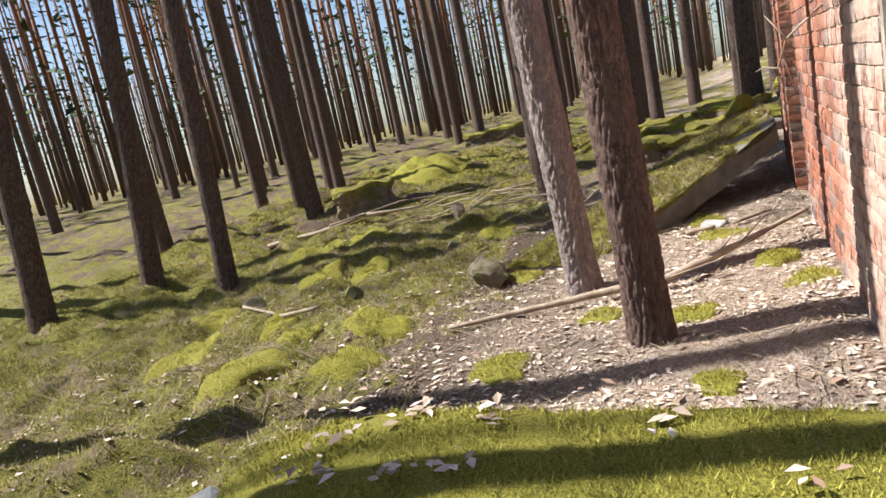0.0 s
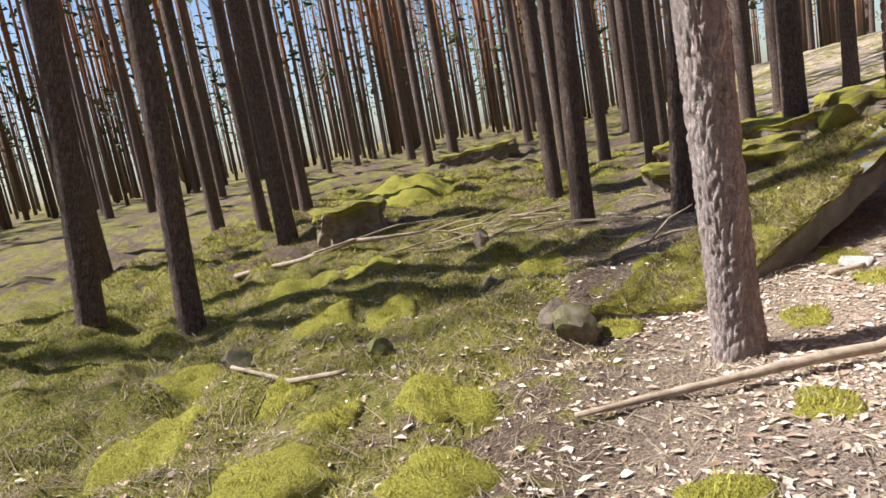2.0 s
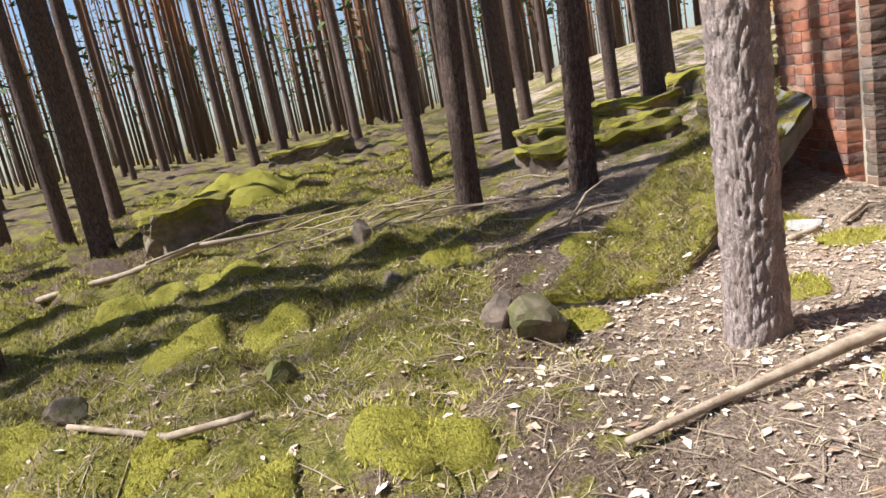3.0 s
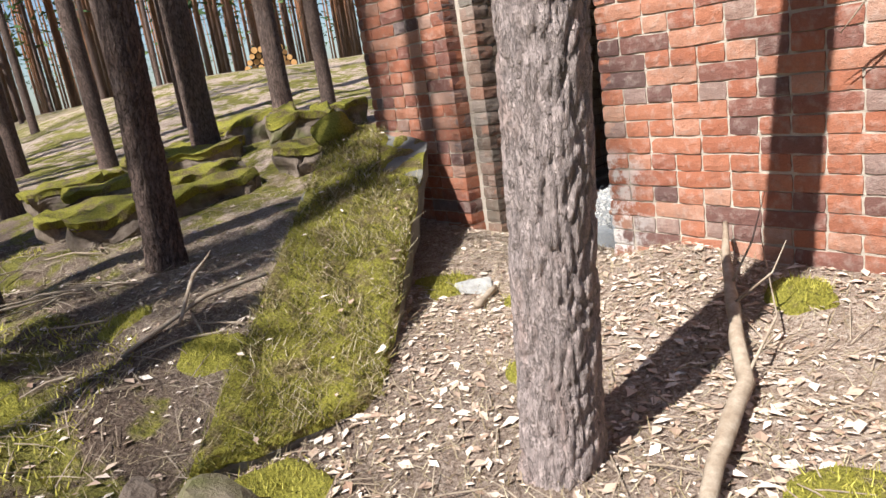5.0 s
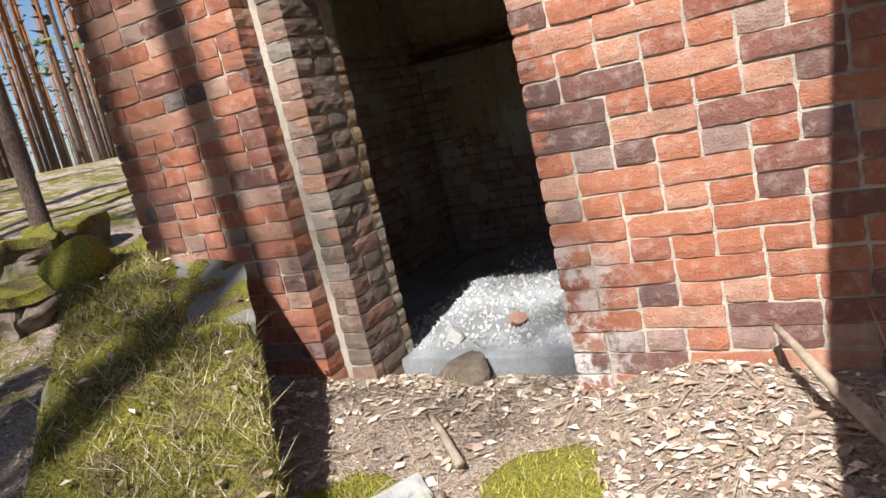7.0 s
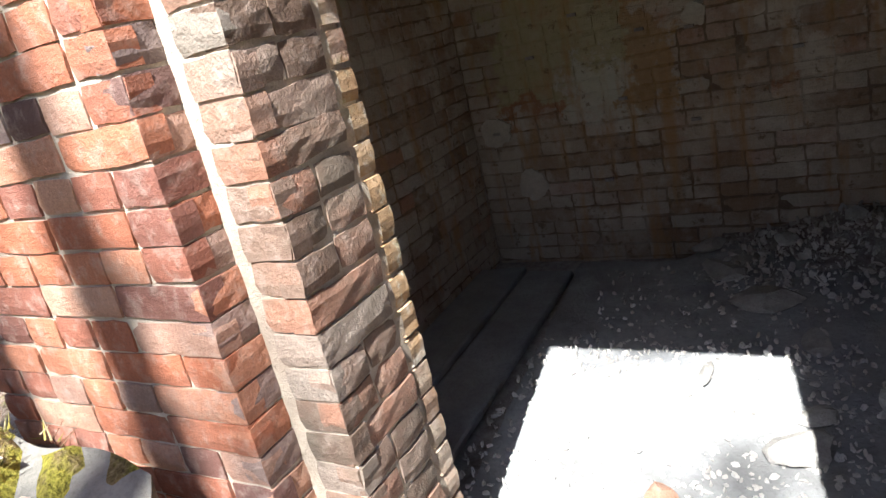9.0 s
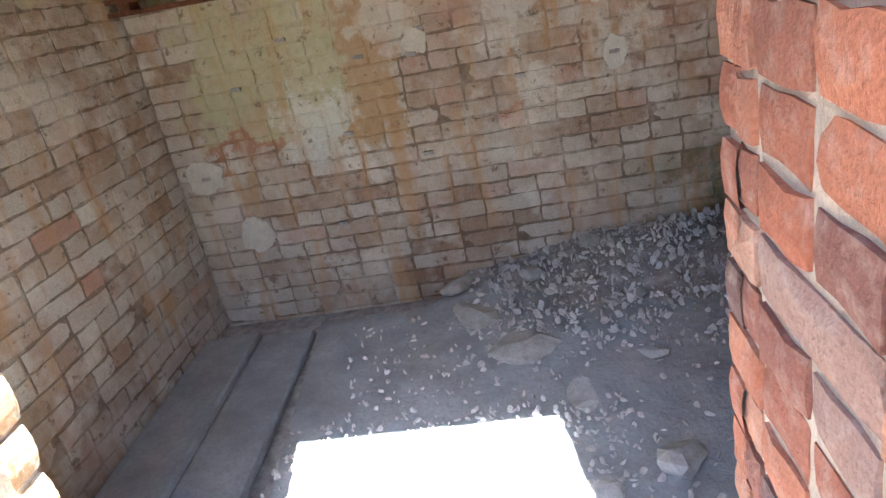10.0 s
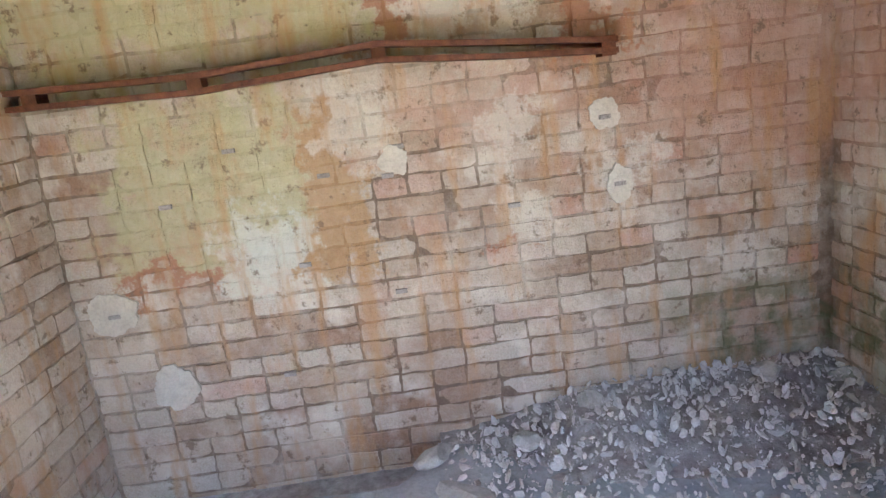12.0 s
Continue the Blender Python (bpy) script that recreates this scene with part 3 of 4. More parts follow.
bv, bf = [], []
for _ in range(16000):
    q = Vector(state.choice(vs)) + Vector((state.uniform(-1, 1), state.uniform(-1, 1), 0)) * 0.014
    if q.z > 0.62 and n3(q.x * 5, q.y * 5, 2) > -0.25:
        blade(bv, bf, q, state.uniform(0.012, 0.03), state)
tagged(mesh_object("moss_fuzz", bv, bf, M_BLADE, stub), "", "", "", "stuff")
for k, (x, y, s) in enumerate(((-2.30, 1.12, 0.15), (-1.98, 1.10, 0.12), (-1.70, 1.07, 0.14), (-2.48, 1.35, 0.12))):
    rock("broken_masonry", x, y, 0.58, (s, s * 0.8, s * 0.7), 40 + k, M_STONE if k != 1 else M_DARKSTONE, "broken chunk of pale masonry at the stub's end", "masonry")

# stones and mounds on the forest floor
for k, (x, y, sx, sy, sz, m, lab) in enumerate((
        (-2.22, 4.46, 0.19, 0.14, 0.13, M_DARKSTONE, "weathered stone block half sunk in leaf litter"),
        (-2.38, 4.66, 0.11, 0.10, 0.11, M_DARKSTONE, "weathered stone leaning on a larger block"),
        (-3.37, 6.90, 0.11, 0.09, 0.14, M_DARKSTONE, "upright dark stone among dead twigs"),
        (-3.03, 5.72, 0.10, 0.08, 0.08, M_DARKSTONE, "small dark stone in the moss"),
        (-3.48, 4.38, 0.10, 0.08, 0.07, M_DARKSTONE, "small dark stone in the moss"),
        (-4.63, 4.48, 0.13, 0.10, 0.08, M_DARKSTONE, "small dark stone in the moss"),
        (-0.56, 5.25, 0.12, 0.10, 0.05, M_STONE, "flat pale stone by the slab's foot"))):
    rock("stone", x, y, height(x, y) - 0.02, (sx, sy, sz), k + 3, m, lab, "stone", rnd(0, 180), 3)
for k, (x, y, r, h) in enumerate(((-0.20, 3.81, 0.12, 0.09), (-0.65, 3.13, 0.12, 0.06), (-0.51, 2.24, 0.10, 0.05), (-3.04, 6.23, 0.16, 0.09), (-3.74, 3.68, 0.15, 0.10),
                                  (-3.29, 3.30, 0.16, 0.11), (-4.66, 4.07, 0.24, 0.10), (-1.99, 4.59, 0.16, 0.08), (-0.51, 4.84, 0.20, 0.05), (-0.63, 5.36, 0.16, 0.04), (-2.75, 3.46, 0.22, 0.10),
                                  (-1.17, 3.25, 0.14, 0.04), (-1.58, 2.58, 0.16, 0.05), (-4.18, 5.00, 0.26, 0.10), (-6.02, 11.88, 0.9, 0.25), (-1.02, 4.38, 0.13, 0.04),
                                  (-1.48, 5.15, 0.14, 0.08), (-1.79, 5.61, 0.16, 0.05), (-3.67, 5.10, 0.22, 0.08), (-2.55, 2.74, 0.24, 0.07), (-3.26, 2.63, 0.3, 0.1), (-4.39, 3.25, 0.3, 0.1),
                                  (-1.94, 6.33, 0.14, 0.05), (-2.65, 6.03, 0.2, 0.06), (-5.10, 6.33, 0.35, 0.09), (-4.39, 6.54, 0.3, 0.08), (-0.05, 3.35, 0.13, 0.06))):
    cushion(x, y, r * 1.1, h * 0.6, k + 1)

def ruin_block(x, y, size, turn, seed, label):
    """A squared lump of old masonry with broken edges under a cap of moss."""
    sx, sy, sz = size
    ob = new("ruin_block")
    ob.matrix_world = pose(x, y, height(x, y), 3, -4, turn)
    tagged(ob, label, "masonry")
    for nm, mat, lo, hi, rough in (("masonry_core", M_DARKSTONE, -0.12, sz, 0.09), ("moss_cap", M_MOSS_DRY, sz - 0.03, sz + 0.04, 0.07)):
        bm = bmesh.new()
        grow = 1.05 if nm == "moss_cap" else 1.0
        box_bm(bm, (-sx * grow, -sy * grow, lo), (sx * grow, sy * grow, hi))
        bmesh.ops.subdivide_edges(bm, edges=list(bm.edges), cuts=9, use_grid_fill=True)
        for v in bm.verts:
            c = v.co.copy()
            chip = 1 - 0.16 * smooth01(0.75, 1.0, abs(c.x) / sx) * smooth01(0.75, 1.0, abs(c.y) / sy)
            v.co.x = c.x * chip + rough * n3(c.x * 5 + seed, c.y * 5, c.z * 7)
            v.co.y = c.y * chip + rough * n3(c.x * 5, c.y * 5 + seed, c.z * 7 + 4)
            v.co.z = c.z + rough * (n3(c.x * 4, c.y * 4, seed) + 0.5 * n3(c.x * 11, c.y * 11, seed)) * (1 if c.z > 0.05 else 0)
        part(nm, bm, mat, ob, "", nm == "moss_cap")
    return ob


ruin_block(-5.45, 8.45, (0.42, 0.34, 0.36), 28, 3, "squared lump of dark masonry capped with moss")
ruin_block(-5.75, 16.6, (0.95, 0.22, 0.34), 4, 8, "long low remnant of masonry capped with moss")
# ledges of broken concrete step up the bank behind the slab
for k in range(17):
    st2 = random.Random(300 + k)
    row = k % 5
    x, y = -1.5 + 0.9 * (k // 5) + st2.uniform(-0.2, 0.2) + 0.12 * row, 8.3 + 0.62 * row + st2.uniform(-0.15, 0.15)
    ruin_block(x, y, (st2.uniform(0.28, 0.55), st2.uniform(0.12, 0.2), st2.uniform(0.10, 0.20)), st2.uniform(-22, 12), 300 + k, "low ledge of broken concrete under a moss cap")
# fallen branches
stick("fallen_branch", [on_ground(-2.10, 3.19, 0.03), on_ground(-1.36, 3.52, 0.06), on_ground(-0.87, 3.69, 0.07), on_ground(-0.39, 3.99, 0.10), on_ground(0.02, 4.23, 0.16)],
      [0.012, 0.024, 0.028, 0.022, 0.012], "long dead branch lying on dry leaves", None, 8,
      [[on_ground(-0.87, 3.69, 0.07), on_ground(-0.51, 3.76, 0.12), on_ground(-0.10, 4.02, 0.2)], [on_ground(-0.39, 3.99, 0.10), on_ground(-0.26, 3.97, 0.22), on_ground(-0.05, 4.02, 0.34)],
       [on_ground(-0.51, 3.92, 0.1), on_ground(-0.43, 3.81, 0.22), on_ground(-0.39, 3.78, 0.32)]])
stick("fallen_branch", [on_ground(-4.19, 3.84, 0.04), on_ground(-3.77, 3.78, 0.06), on_ground(-3.39, 3.73, 0.04)], [0.012, 0.018, 0.014], "short pale dead stick on the moss")
stick("fallen_branch", [on_ground(-6.53, 7.33, 0.05), on_ground(-5.71, 7.52, 0.07), on_ground(-5.12, 7.66, 0.08), on_ground(-4.25, 7.77, 0.07)], [0.03, 0.035, 0.03, 0.012], "long pale dead branch on the moss")
stick("fallen_branch", [on_ground(-5.41, 7.26, 0.08), on_ground(-4.69, 8.08, 0.10), on_ground(-4.08, 8.60, 0.15)], [0.015, 0.012, 0.006], "thin dead branch crossing a larger one")
stick("fallen_branch", [on_ground(-2.09, 5.87, 0.02), on_ground(-1.63, 6.03, 0.06), on_ground(-1.27, 6.06, 0.08)], [0.010, 0.012, 0.010], "pale dead stick beside the mossy slab")
stick("fallen_branch", [on_ground(-1.82, 5.87, 0.05), on_ground(-1.63, 6.13, 0.15), on_ground(-1.45, 6.33, 0.2)], [0.010, 0.010, 0.006], "dead twig leaning over a stick")
stick("fallen_branch", [on_ground(-0.43, 5.10, 0.03), on_ground(-0.15, 5.36, 0.03)], [0.016, 0.014], "short barkless log piece before the doorway")
stick("fallen_branch", [on_ground(-0.77, 5.00, 0.03), on_ground(-0.56, 5.10, 0.03)], [0.018, 0.016], "short barkless log piece before the doorway")


# brush of thin dead branches between the mounds
brush = random.Random(77)
for _ in range(26):
    x, y = brush.uniform(-4.6, -2.7), brush.uniform(6.9, 8.3)
    w, ln = brush.uniform(-0.5, 0.9), brush.uniform(0.4, 1.1)
    a, b = on_ground(x, y, 0.02), on_ground(x + ln * math.cos(w), y + ln * math.sin(w), brush.uniform(0.03, 0.14))
    stick("dead_branch", [a, tuple((Vector(a) + Vector(b)) / 2 + Vector((0, 0, 0.03))), b], [0.010, 0.008, 0.004], "thin bare dead branch lying in a tangle on moss", None, 5)
# twigs lying before the slab and the doorway
for _ in range(16):
    x, y = brush.uniform(-2.6, -1.4), brush.uniform(5.6, 7.8)
    w, ln = brush.uniform(0, 3.1), brush.uniform(0.2, 0.5)
    stick("dead_branch", [on_ground(x, y, 0.015), on_ground(x + ln * math.cos(w) / 2, y + ln * math.sin(w) / 2, 0.03), on_ground(x + ln * math.cos(w), y + ln * math.sin(w), 0.02)], [0.007, 0.006, 0.003], "grey dead twig on brown leaf litter", None, 5)
# bare shoot bending out from the top of the outer wall
stick("bare_shoot", [(0.09, 3.25, 2.10), (-0.06, 3.40, 1.98), (-0.10, 3.58, 1.84), (-0.06, 3.74, 1.66)], [0.007, 0.006, 0.004, 0.002], "thin bare shoot growing out of the brick wall", None, 6,
      [[(-0.06, 3.40, 1.98), (-0.12, 3.46, 2.08), (-0.14, 3.55, 2.12)], [(-0.10, 3.58, 1.84), (-0.16, 3.66, 1.86), (-0.20, 3.74, 1.84)], [(-0.08, 3.50, 1.91), (-0.05, 3.56, 1.80), (-0.03, 3.58, 1.70)]])
# moss clump on the slab's upper corner
cap = part("moss_clump", rock_mesh((0.16, 0.14, 0.12), 17, M_MOSS, 1.0, 3), M_MOSS, None, "", True)
cap.location = slab_point(0.93, 0.07, 0.06)
tagged(cap, "thick green moss clump on the slab's upper corner", "moss")


def log_pile(x, y, turn):
    """A stack of cut logs with fresh orange ends."""
    pile = new("log_pile")
    pile.matrix_world = pose(x, y, soft(x, y), 0, 0, turn)
    tagged(pile, "stack of cut pine logs with fresh orange ends", "logs")
    st = random.Random(9)
    for row in range(4):
        for k in range(8 - row):
            rad = st.uniform(0.09, 0.12)
            cx, cz = (k + row * 0.5) * 0.235, 0.11 + row * 0.2
            vs, fs = [], []
            dy = st.uniform(-0.08, 0.08)
            tube(vs, fs, [(cx, dy - 0.9, cz), (cx, dy, cz), (cx, dy + 0.9, cz)], [rad, rad, rad], 10)
            log = mesh_object("log", vs, fs[:-2], M_BARK, pile, True)
            cap_faces = [tuple(range(10))]
            for end in (-0.901, 0.901):
                mesh_object("cut_end", [(cx + rad * math.cos(0.6283 * q), dy + end, cz + rad * math.sin(0.6283 * q)) for q in range(10)], cap_faces, M_CUT, log)
    return pile


log_pile(8.6, 27.6, -27)


# ---- pines ----
def trunk_mesh(r, tall, seed, fine):
    vs, fs = [], []
    sides = 128 if fine else 14
    zs = []
    z = -0.25
    while z < tall:
        zs.append(z)
        z += (0.014 if z < 2.6 else 0.6) if fine else (0.35 if z < 3 else 1.2)
    lean = (n3(seed, 0.5) * 0.25 * (1 - fine), n3(seed, 9.5) * 0.25 * (1 - fine))
    for z in zs:
        t = max(0.0, z / tall)
        rr = r * (1 - 0.62 * t) * (1 + 0.30 * math.exp(-max(0, z + 0.1) * 7))
        for k in range(sides):
            w = 2 * math.pi * k / sides
            c, s = math.cos(w), math.sin(w)
            d = 0.05 * n3(c * 1.5 + seed, s * 1.5, z * 0.8)
            if fine and z < 2.8:
                # plates of bark with deep upright cracks
                q = n3(c * r * 14, s * r * 14, z * 5 + seed)
                a = noise.voronoi(Vector((c * r * 30 + q * 1.3, s * r * 30 + q * 0.6, z * 9 + seed * 3 + q * 1.5)))[0]
                crack = smooth01(0.0, 0.24, a[1] - a[0])
                d += (crack - 0.8) * 0.10 + 0.05 * n3(c * 7, s * 7, z * 11 + seed) + 0.035 * n3(c * 16, s * 16, z * 34) + 0.02 * n3(c * 40, s * 40, z * 60)
            vs.append((lean[0] * t * 2 * t + rr * (1 + d) * c, lean[1] * t * 2 * t + rr * (1 + d) * s, z))
    for i in range(len(zs) - 1):
        for k in range(sides):
            k2 = (k + 1) % sides
            fs.append((i * sides + k, i * sides + k2, (i + 1) * sides + k2, (i + 1) * sides + k))
    return vs, fs, lean


def crown_mesh(tall, seed, lean, clumps=110, sprays=20, broad=1.0):
    state = random.Random(seed)
    vs, fs = [], []
    for _ in range(clumps):
        t = state.uniform(0.62, 1.0)
        spread = 0.35 + 1.9 * math.sin(min(1, (1.03 - t) / 0.36) * 2.2)
        w, rad = state.uniform(0, 6.28), spread * math.sqrt(state.random())
        c = Vector((lean[0] * 2 * t * t + rad * math.cos(w), lean[1] * 2 * t * t + rad * math.sin(w), tall * t))
        for _ in range(sprays):
            d = Vector((state.gauss(0, 1), state.gauss(0, 1), state.gauss(0.2, 0.7))).normalized()
            p = c + d * state.uniform(0.02, 0.24)
            side = d.orthogonal().normalized() * state.uniform(0.006, 0.014) * broad
            n = len(vs)
            vs += [tuple(p - side), tuple(p + side), tuple(p + d * state.uniform(0.10, 0.22))]
            fs.append((n, n + 1, n + 2))
    return vs, fs


def limb_mesh(tall, seed, lean):
    state = random.Random(seed + 50)
    vs, fs = [], []
    for k in range(16):
        t = 0.30 + 0.68 * k / 16 + state.uniform(-0.02, 0.02)
        w = state.uniform(0, 6.28)
        ln = (0.5 + 1.1 * smooth01(0.5, 0.7, t)) * state.uniform(0.5, 1.2) * (1.15 - t * 0.6)
        a = Vector((lean[0] * 2 * t * t, lean[1] * 2 * t * t, tall * t))
        b = a + Vector((math.cos(w), math.sin(w), 0.1)) * ln
        c = b + Vector((math.cos(w), math.sin(w), 0.5)) * ln * 0.4
        tube(vs, fs, [a, b, c], [0.022, 0.013, 0.005], 4)
    return vs, fs


def pine(x, y, r, seed, fine, tall, mat, label, tilt=(0, 0), full=False):
    ob = new("pine_tree")
    vs, fs, lean = trunk_mesh(r, tall, seed, fine)
    # a leaning stem straightens above head height
    vs = [(a + tilt[0] * (min(c, 4) + 0.25 * max(0, c - 4)), b + tilt[1] * (min(c, 4) + 0.25 * max(0, c - 4)), c) for a, b, c in vs]
    lean = tuple(a + 0.5 * t * (4 + 0.25 * (tall - 4)) for a, t in zip(lean, tilt))
    mesh_object("trunk", vs, fs, mat, ob, True)
    tagged(mesh_object("limbs", *limb_mesh(tall, seed, lean), mat, ob), "", "", "", "stuff")
    mesh_object("crown", *(crown_mesh(tall, seed, lean, 150, 26, 1.5) if full else crown_mesh(tall, seed, lean)), M_NEEDLE, ob)
    ob.location = (x, y, soft(x, y))
    return tagged(ob, label, "tree", "pines of the wood")


NEAR = [(-0.834, 2.833, 0.112, 3, M_BARK_RED, (-0.008, -0.12)), (-1.385, 3.963, 0.113, 7, M_BARK_GREY, (-0.021, -0.10))]
for x, y, r, seed, mat, tilt in NEAR:
    pine(x, y, r, seed, True, 17.5, mat, "tall pine with coarse plated bark rising from dry leaves", tilt)
pine(-1.496, 7.03, 0.112, 12, True, 18, M_BARK, "tall pine with dark fissured bark beside the mossy slab", (0.072, 0.057))
KNOWN = [(-2.46, 7.52, .11), (-2.93, 9.05, .10), (-6.55, 8.70, .135), (-8.05, 12.08, .12), (-5.82, 5.55, .115), (-6.99, 5.58, .13), (-7.69, 4.58, .145), (-9.2, 8.1, .13), (-7.9, 10.3, .11), (-5.3, 1.72, .12), (-11.3, 13.7, .12), (-8.77, 12.91, .14), (-9.18, 10.86, .12), (-13.46, 26.69, .16), (-9.59, 22.58, .15),
         (-6.53, 17.23, .14), (-2.04, 14.87, .13), (-1.02, 15.89, .14), (-1.58, 12.91, .12), (-2.35, 18.36, .13), (-2.51, 12.13, .10), (-1.75, 11.4, .11), (-0.10, 13.94, .13), (0.56, 14.76, .13), (-0.05, 9.88, .14), (2.14, 16.51, .15), (1.38, 10.86, .13), (-12.65, 15.59, .14),
         (-7.45, 17.95, .12), (-19.18, 13.94, .15), (-3.16, 12.19, .10), (-4.70, 0.76, .12), (3.57, 13.53, .13)]
kinds = [pine(0, 0, 0.13, 20 + k, False, 17 + k, M_BARK, "tall straight pine with bare dark trunk") for k in range(5)]
spots = [(x, y) for x, y, r in KNOWN] + [(n[0], n[1]) for n in NEAR] + [(-1.5, 7.0)]
TILT = {0: (6.0, 3.0), 4: (-2.6, 2.5), 5: (-4.1, 4.0), 6: (-3.0, 3.0)}
for k in kinds:
    k.location = (-30 + 3 * kinds.index(k), -22, soft(-30, -22))
for i, (x, y, r) in enumerate(KNOWN):
    rx, ry = TILT.get(i, (0, 0))
    c = copy_thing(kinds[i % 5], pose(x, y, soft(x, y), rx, ry, 0 if i in TILT else rnd(0, 360)))
    c.scale = (r / 0.13, r / 0.13, rnd(0.95, 1.1))
# pines added out of view; full crowns shade the pier, slab and moss
full_pine = pine(-10.9, 5.0, 0.15, 31, False, 18, M_BARK, "full-crowned pine added out of view for its shade", (0, 0), True)
for x, y in ((-13.4, 5.5),):
    copy_thing(full_pine, pose(x, y, soft(x, y), 0, 0, 130))
    spots.append((x, y))
spots.append((-10.9, 5.0))
wood = random.Random(5)
more = []
tries = 0
while len(more) < 245 and tries < 20000:
    tries += 1
    a, d = wood.uniform(-math.pi, math.pi), 6 + 40 * math.sqrt(wood.random())
    x, y = -1.5 + d * math.sin(a), 4 + d * math.cos(a)
    # the ways that the known trees leave open, and the ruin itself
    if -1.0 < x < 6.5 and 0.5 < y < 9.5:
        continue
    if y > 0 and d < 17 and -14 < x < 4:
        continue
    if y < 0 and d < 10:
        continue
    if any((x - p) ** 2 + (y - q) ** 2 < 2.0 for p, q in spots):
        continue
    spots.append((x, y))
    more.append((x, y))
for i, (x, y) in enumerate(more):
    c = copy_thing(kinds[i % 5], pose(x, y, soft(x, y), wood.uniform(-1.2, 1.2), wood.uniform(-1.2, 1.2), wood.uniform(0, 360)))
    s = wood.uniform(0.65, 1.15)
    c.scale = (s, s, wood.uniform(0.9, 1.15))
# the wood beyond
vs, fs, cv, cf = [], [], [], []
for _ in range(3200):
    a, d = wood.uniform(-math.pi, math.pi), 32 + 120 * wood.random() ** 1.2
    x, y = -1.5 + d * math.sin(a), 4 + d * math.cos(a)
    z, r, tall = soft(x, y), wood.uniform(0.08, 0.16), wood.uniform(15, 20)
    tube(vs, fs, [(x, y, z - 0.3), (x, y, z + tall * 0.5), (x + wood.uniform(-.3, .3), y, z + tall)], [r, r * 0.75, r * 0.3], 6)
    for _ in range(34):
        t = wood.uniform(0.22, 1.02)
        c = Vector((x, y, z + tall * t)) + Vector((wood.gauss(0, 1), wood.gauss(0, 1), 0)) * 1.6 * (1.15 - t)
        d1 = Vector((wood.gauss(0, 1), wood.gauss(0, 1), wood.gauss(0, .5))) * 0.33
        d2 = Vector((wood.gauss(0, 1), wood.gauss(0, 1), wood.gauss(0, .5))) * 0.33
        n = len(cv)
        cv += [tuple(c), tuple(c + d1), tuple(c + d2)]
        cf.append((n, n + 1, n + 2))
far = mesh_object("far_woods", vs, fs, M_BARK, None, True)
tagged(far, "dense far pine trunks fading into the wood", "woods", "", "stuff")
mesh_object("needles", cv, cf, M_NEEDLE, far)


# ---- litter on the forest floor ----
state = random.Random(21)


def leaf(vs, fs, c, size, st):
    w = st.uniform(0, 6.28)
    u = Vector((math.cos(w), math.sin(w), st.uniform(-0.28, 0.28))) * size
    v = Vector((-math.sin(w), math.cos(w), st.uniform(-0.28, 0.28))) * size * st.uniform(0.45, 0.75)
    curl = Vector((0, 0, size * st.uniform(0.0, 0.3)))
    n = len(vs)
    vs += [tuple(c - u), tuple(c - v * 0.8 + curl), tuple(c + u * 0.9 + curl * 0.3), tuple(c + v * 0.8 + curl)]
    fs += [(n, n + 1, n + 2), (n, n + 2, n + 3)]


lv, lf = [], []
for _ in range(150000):
    x, y = state.uniform(-5.0, 0.75), state.uniform(1.2, 8.0)
    if x > 0.08 and not DOOR_R < y < DOOR_L:
        continue
    dense = smooth01(-2.8, -0.6, x) * smooth01(8.0, 5.6, y) * (0.55 + 0.9 * n3(x * 1.4, y * 1.4, 12))
    if state.random() > 0.025 + 0.55 * dense:
        continue
    big = state.random() < 0.22
    leaf(lv, lf, Vector((x, y, height(x, y) + 0.008)), state.uniform(0.018, 0.036) if big else state.uniform(0.006, 0.018), state)
for _ in range(24):
    x, y = state.uniform(-2.2, 0.05), state.uniform(1.2, 1.85)
    for _ in range(state.randint(2, 7)):
        px, py = x + state.gauss(0, 0.05), y + state.gauss(0, 0.04)
        leaf(lv, lf, Vector((px, py, 0.868)), state.uniform(0.015, 0.045), state)
for _ in range(60):
    p = slab_point(state.random(), state.random(), 0.06)
    leaf(lv, lf, p, state.uniform(0.012, 0.03), state)
tagged(mesh_object("dead_leaves", lv, lf, M_LEAF), "pale dry fallen leaves strewn over the ground", "leaves", "", "stuff")
tv, tf = [], []
for _ in range(3800):
    x, y = state.uniform(-6.0, 0.6), state.uniform(2.0, 9.5)
    if x > 0.08 and not DOOR_R < y < DOOR_L:
        continue
    w, ln = state.uniform(0, 6.28), state.uniform(0.05, 0.22)
    a = Vector((x, y, height(x, y) + 0.008))
    b = Vector((x + ln * math.cos(w), y + ln * math.sin(w), 0))
    if b.x > 0.08 and not DOOR_R + 0.1 < b.y < DOOR_L - 0.1:
        continue
    b.z = height(b.x, b.y) + state.uniform(0.006, 0.04)
    tube(tv, tf, [a, a.lerp(b, 0.5) + Vector((0, 0, 0.006)), b], [0.0027, 0.0022, 0.0012], 4)
tagged(mesh_object("dead_twigs", tv, tf, M_WOOD), "small dead pine twigs scattered on the ground", "twigs", "", "stuff")
sv, sf = [], []
for _ in range(52000):
    x, y = state.uniform(-5.5, 0.4), state.uniform(1.6, 8.0)
    if x > 0.05 and not DOOR_R < y < DOOR_L:
        continue
    blade(sv, sf, Vector((x, y, height(x, y))), state.uniform(0.02, 0.05), state, 0.0016, 2.2)
tagged(mesh_object("dry_needles", sv, sf, M_STRAW), "dry pine needles and grass stalks on the ground", "needles", "", "stuff")
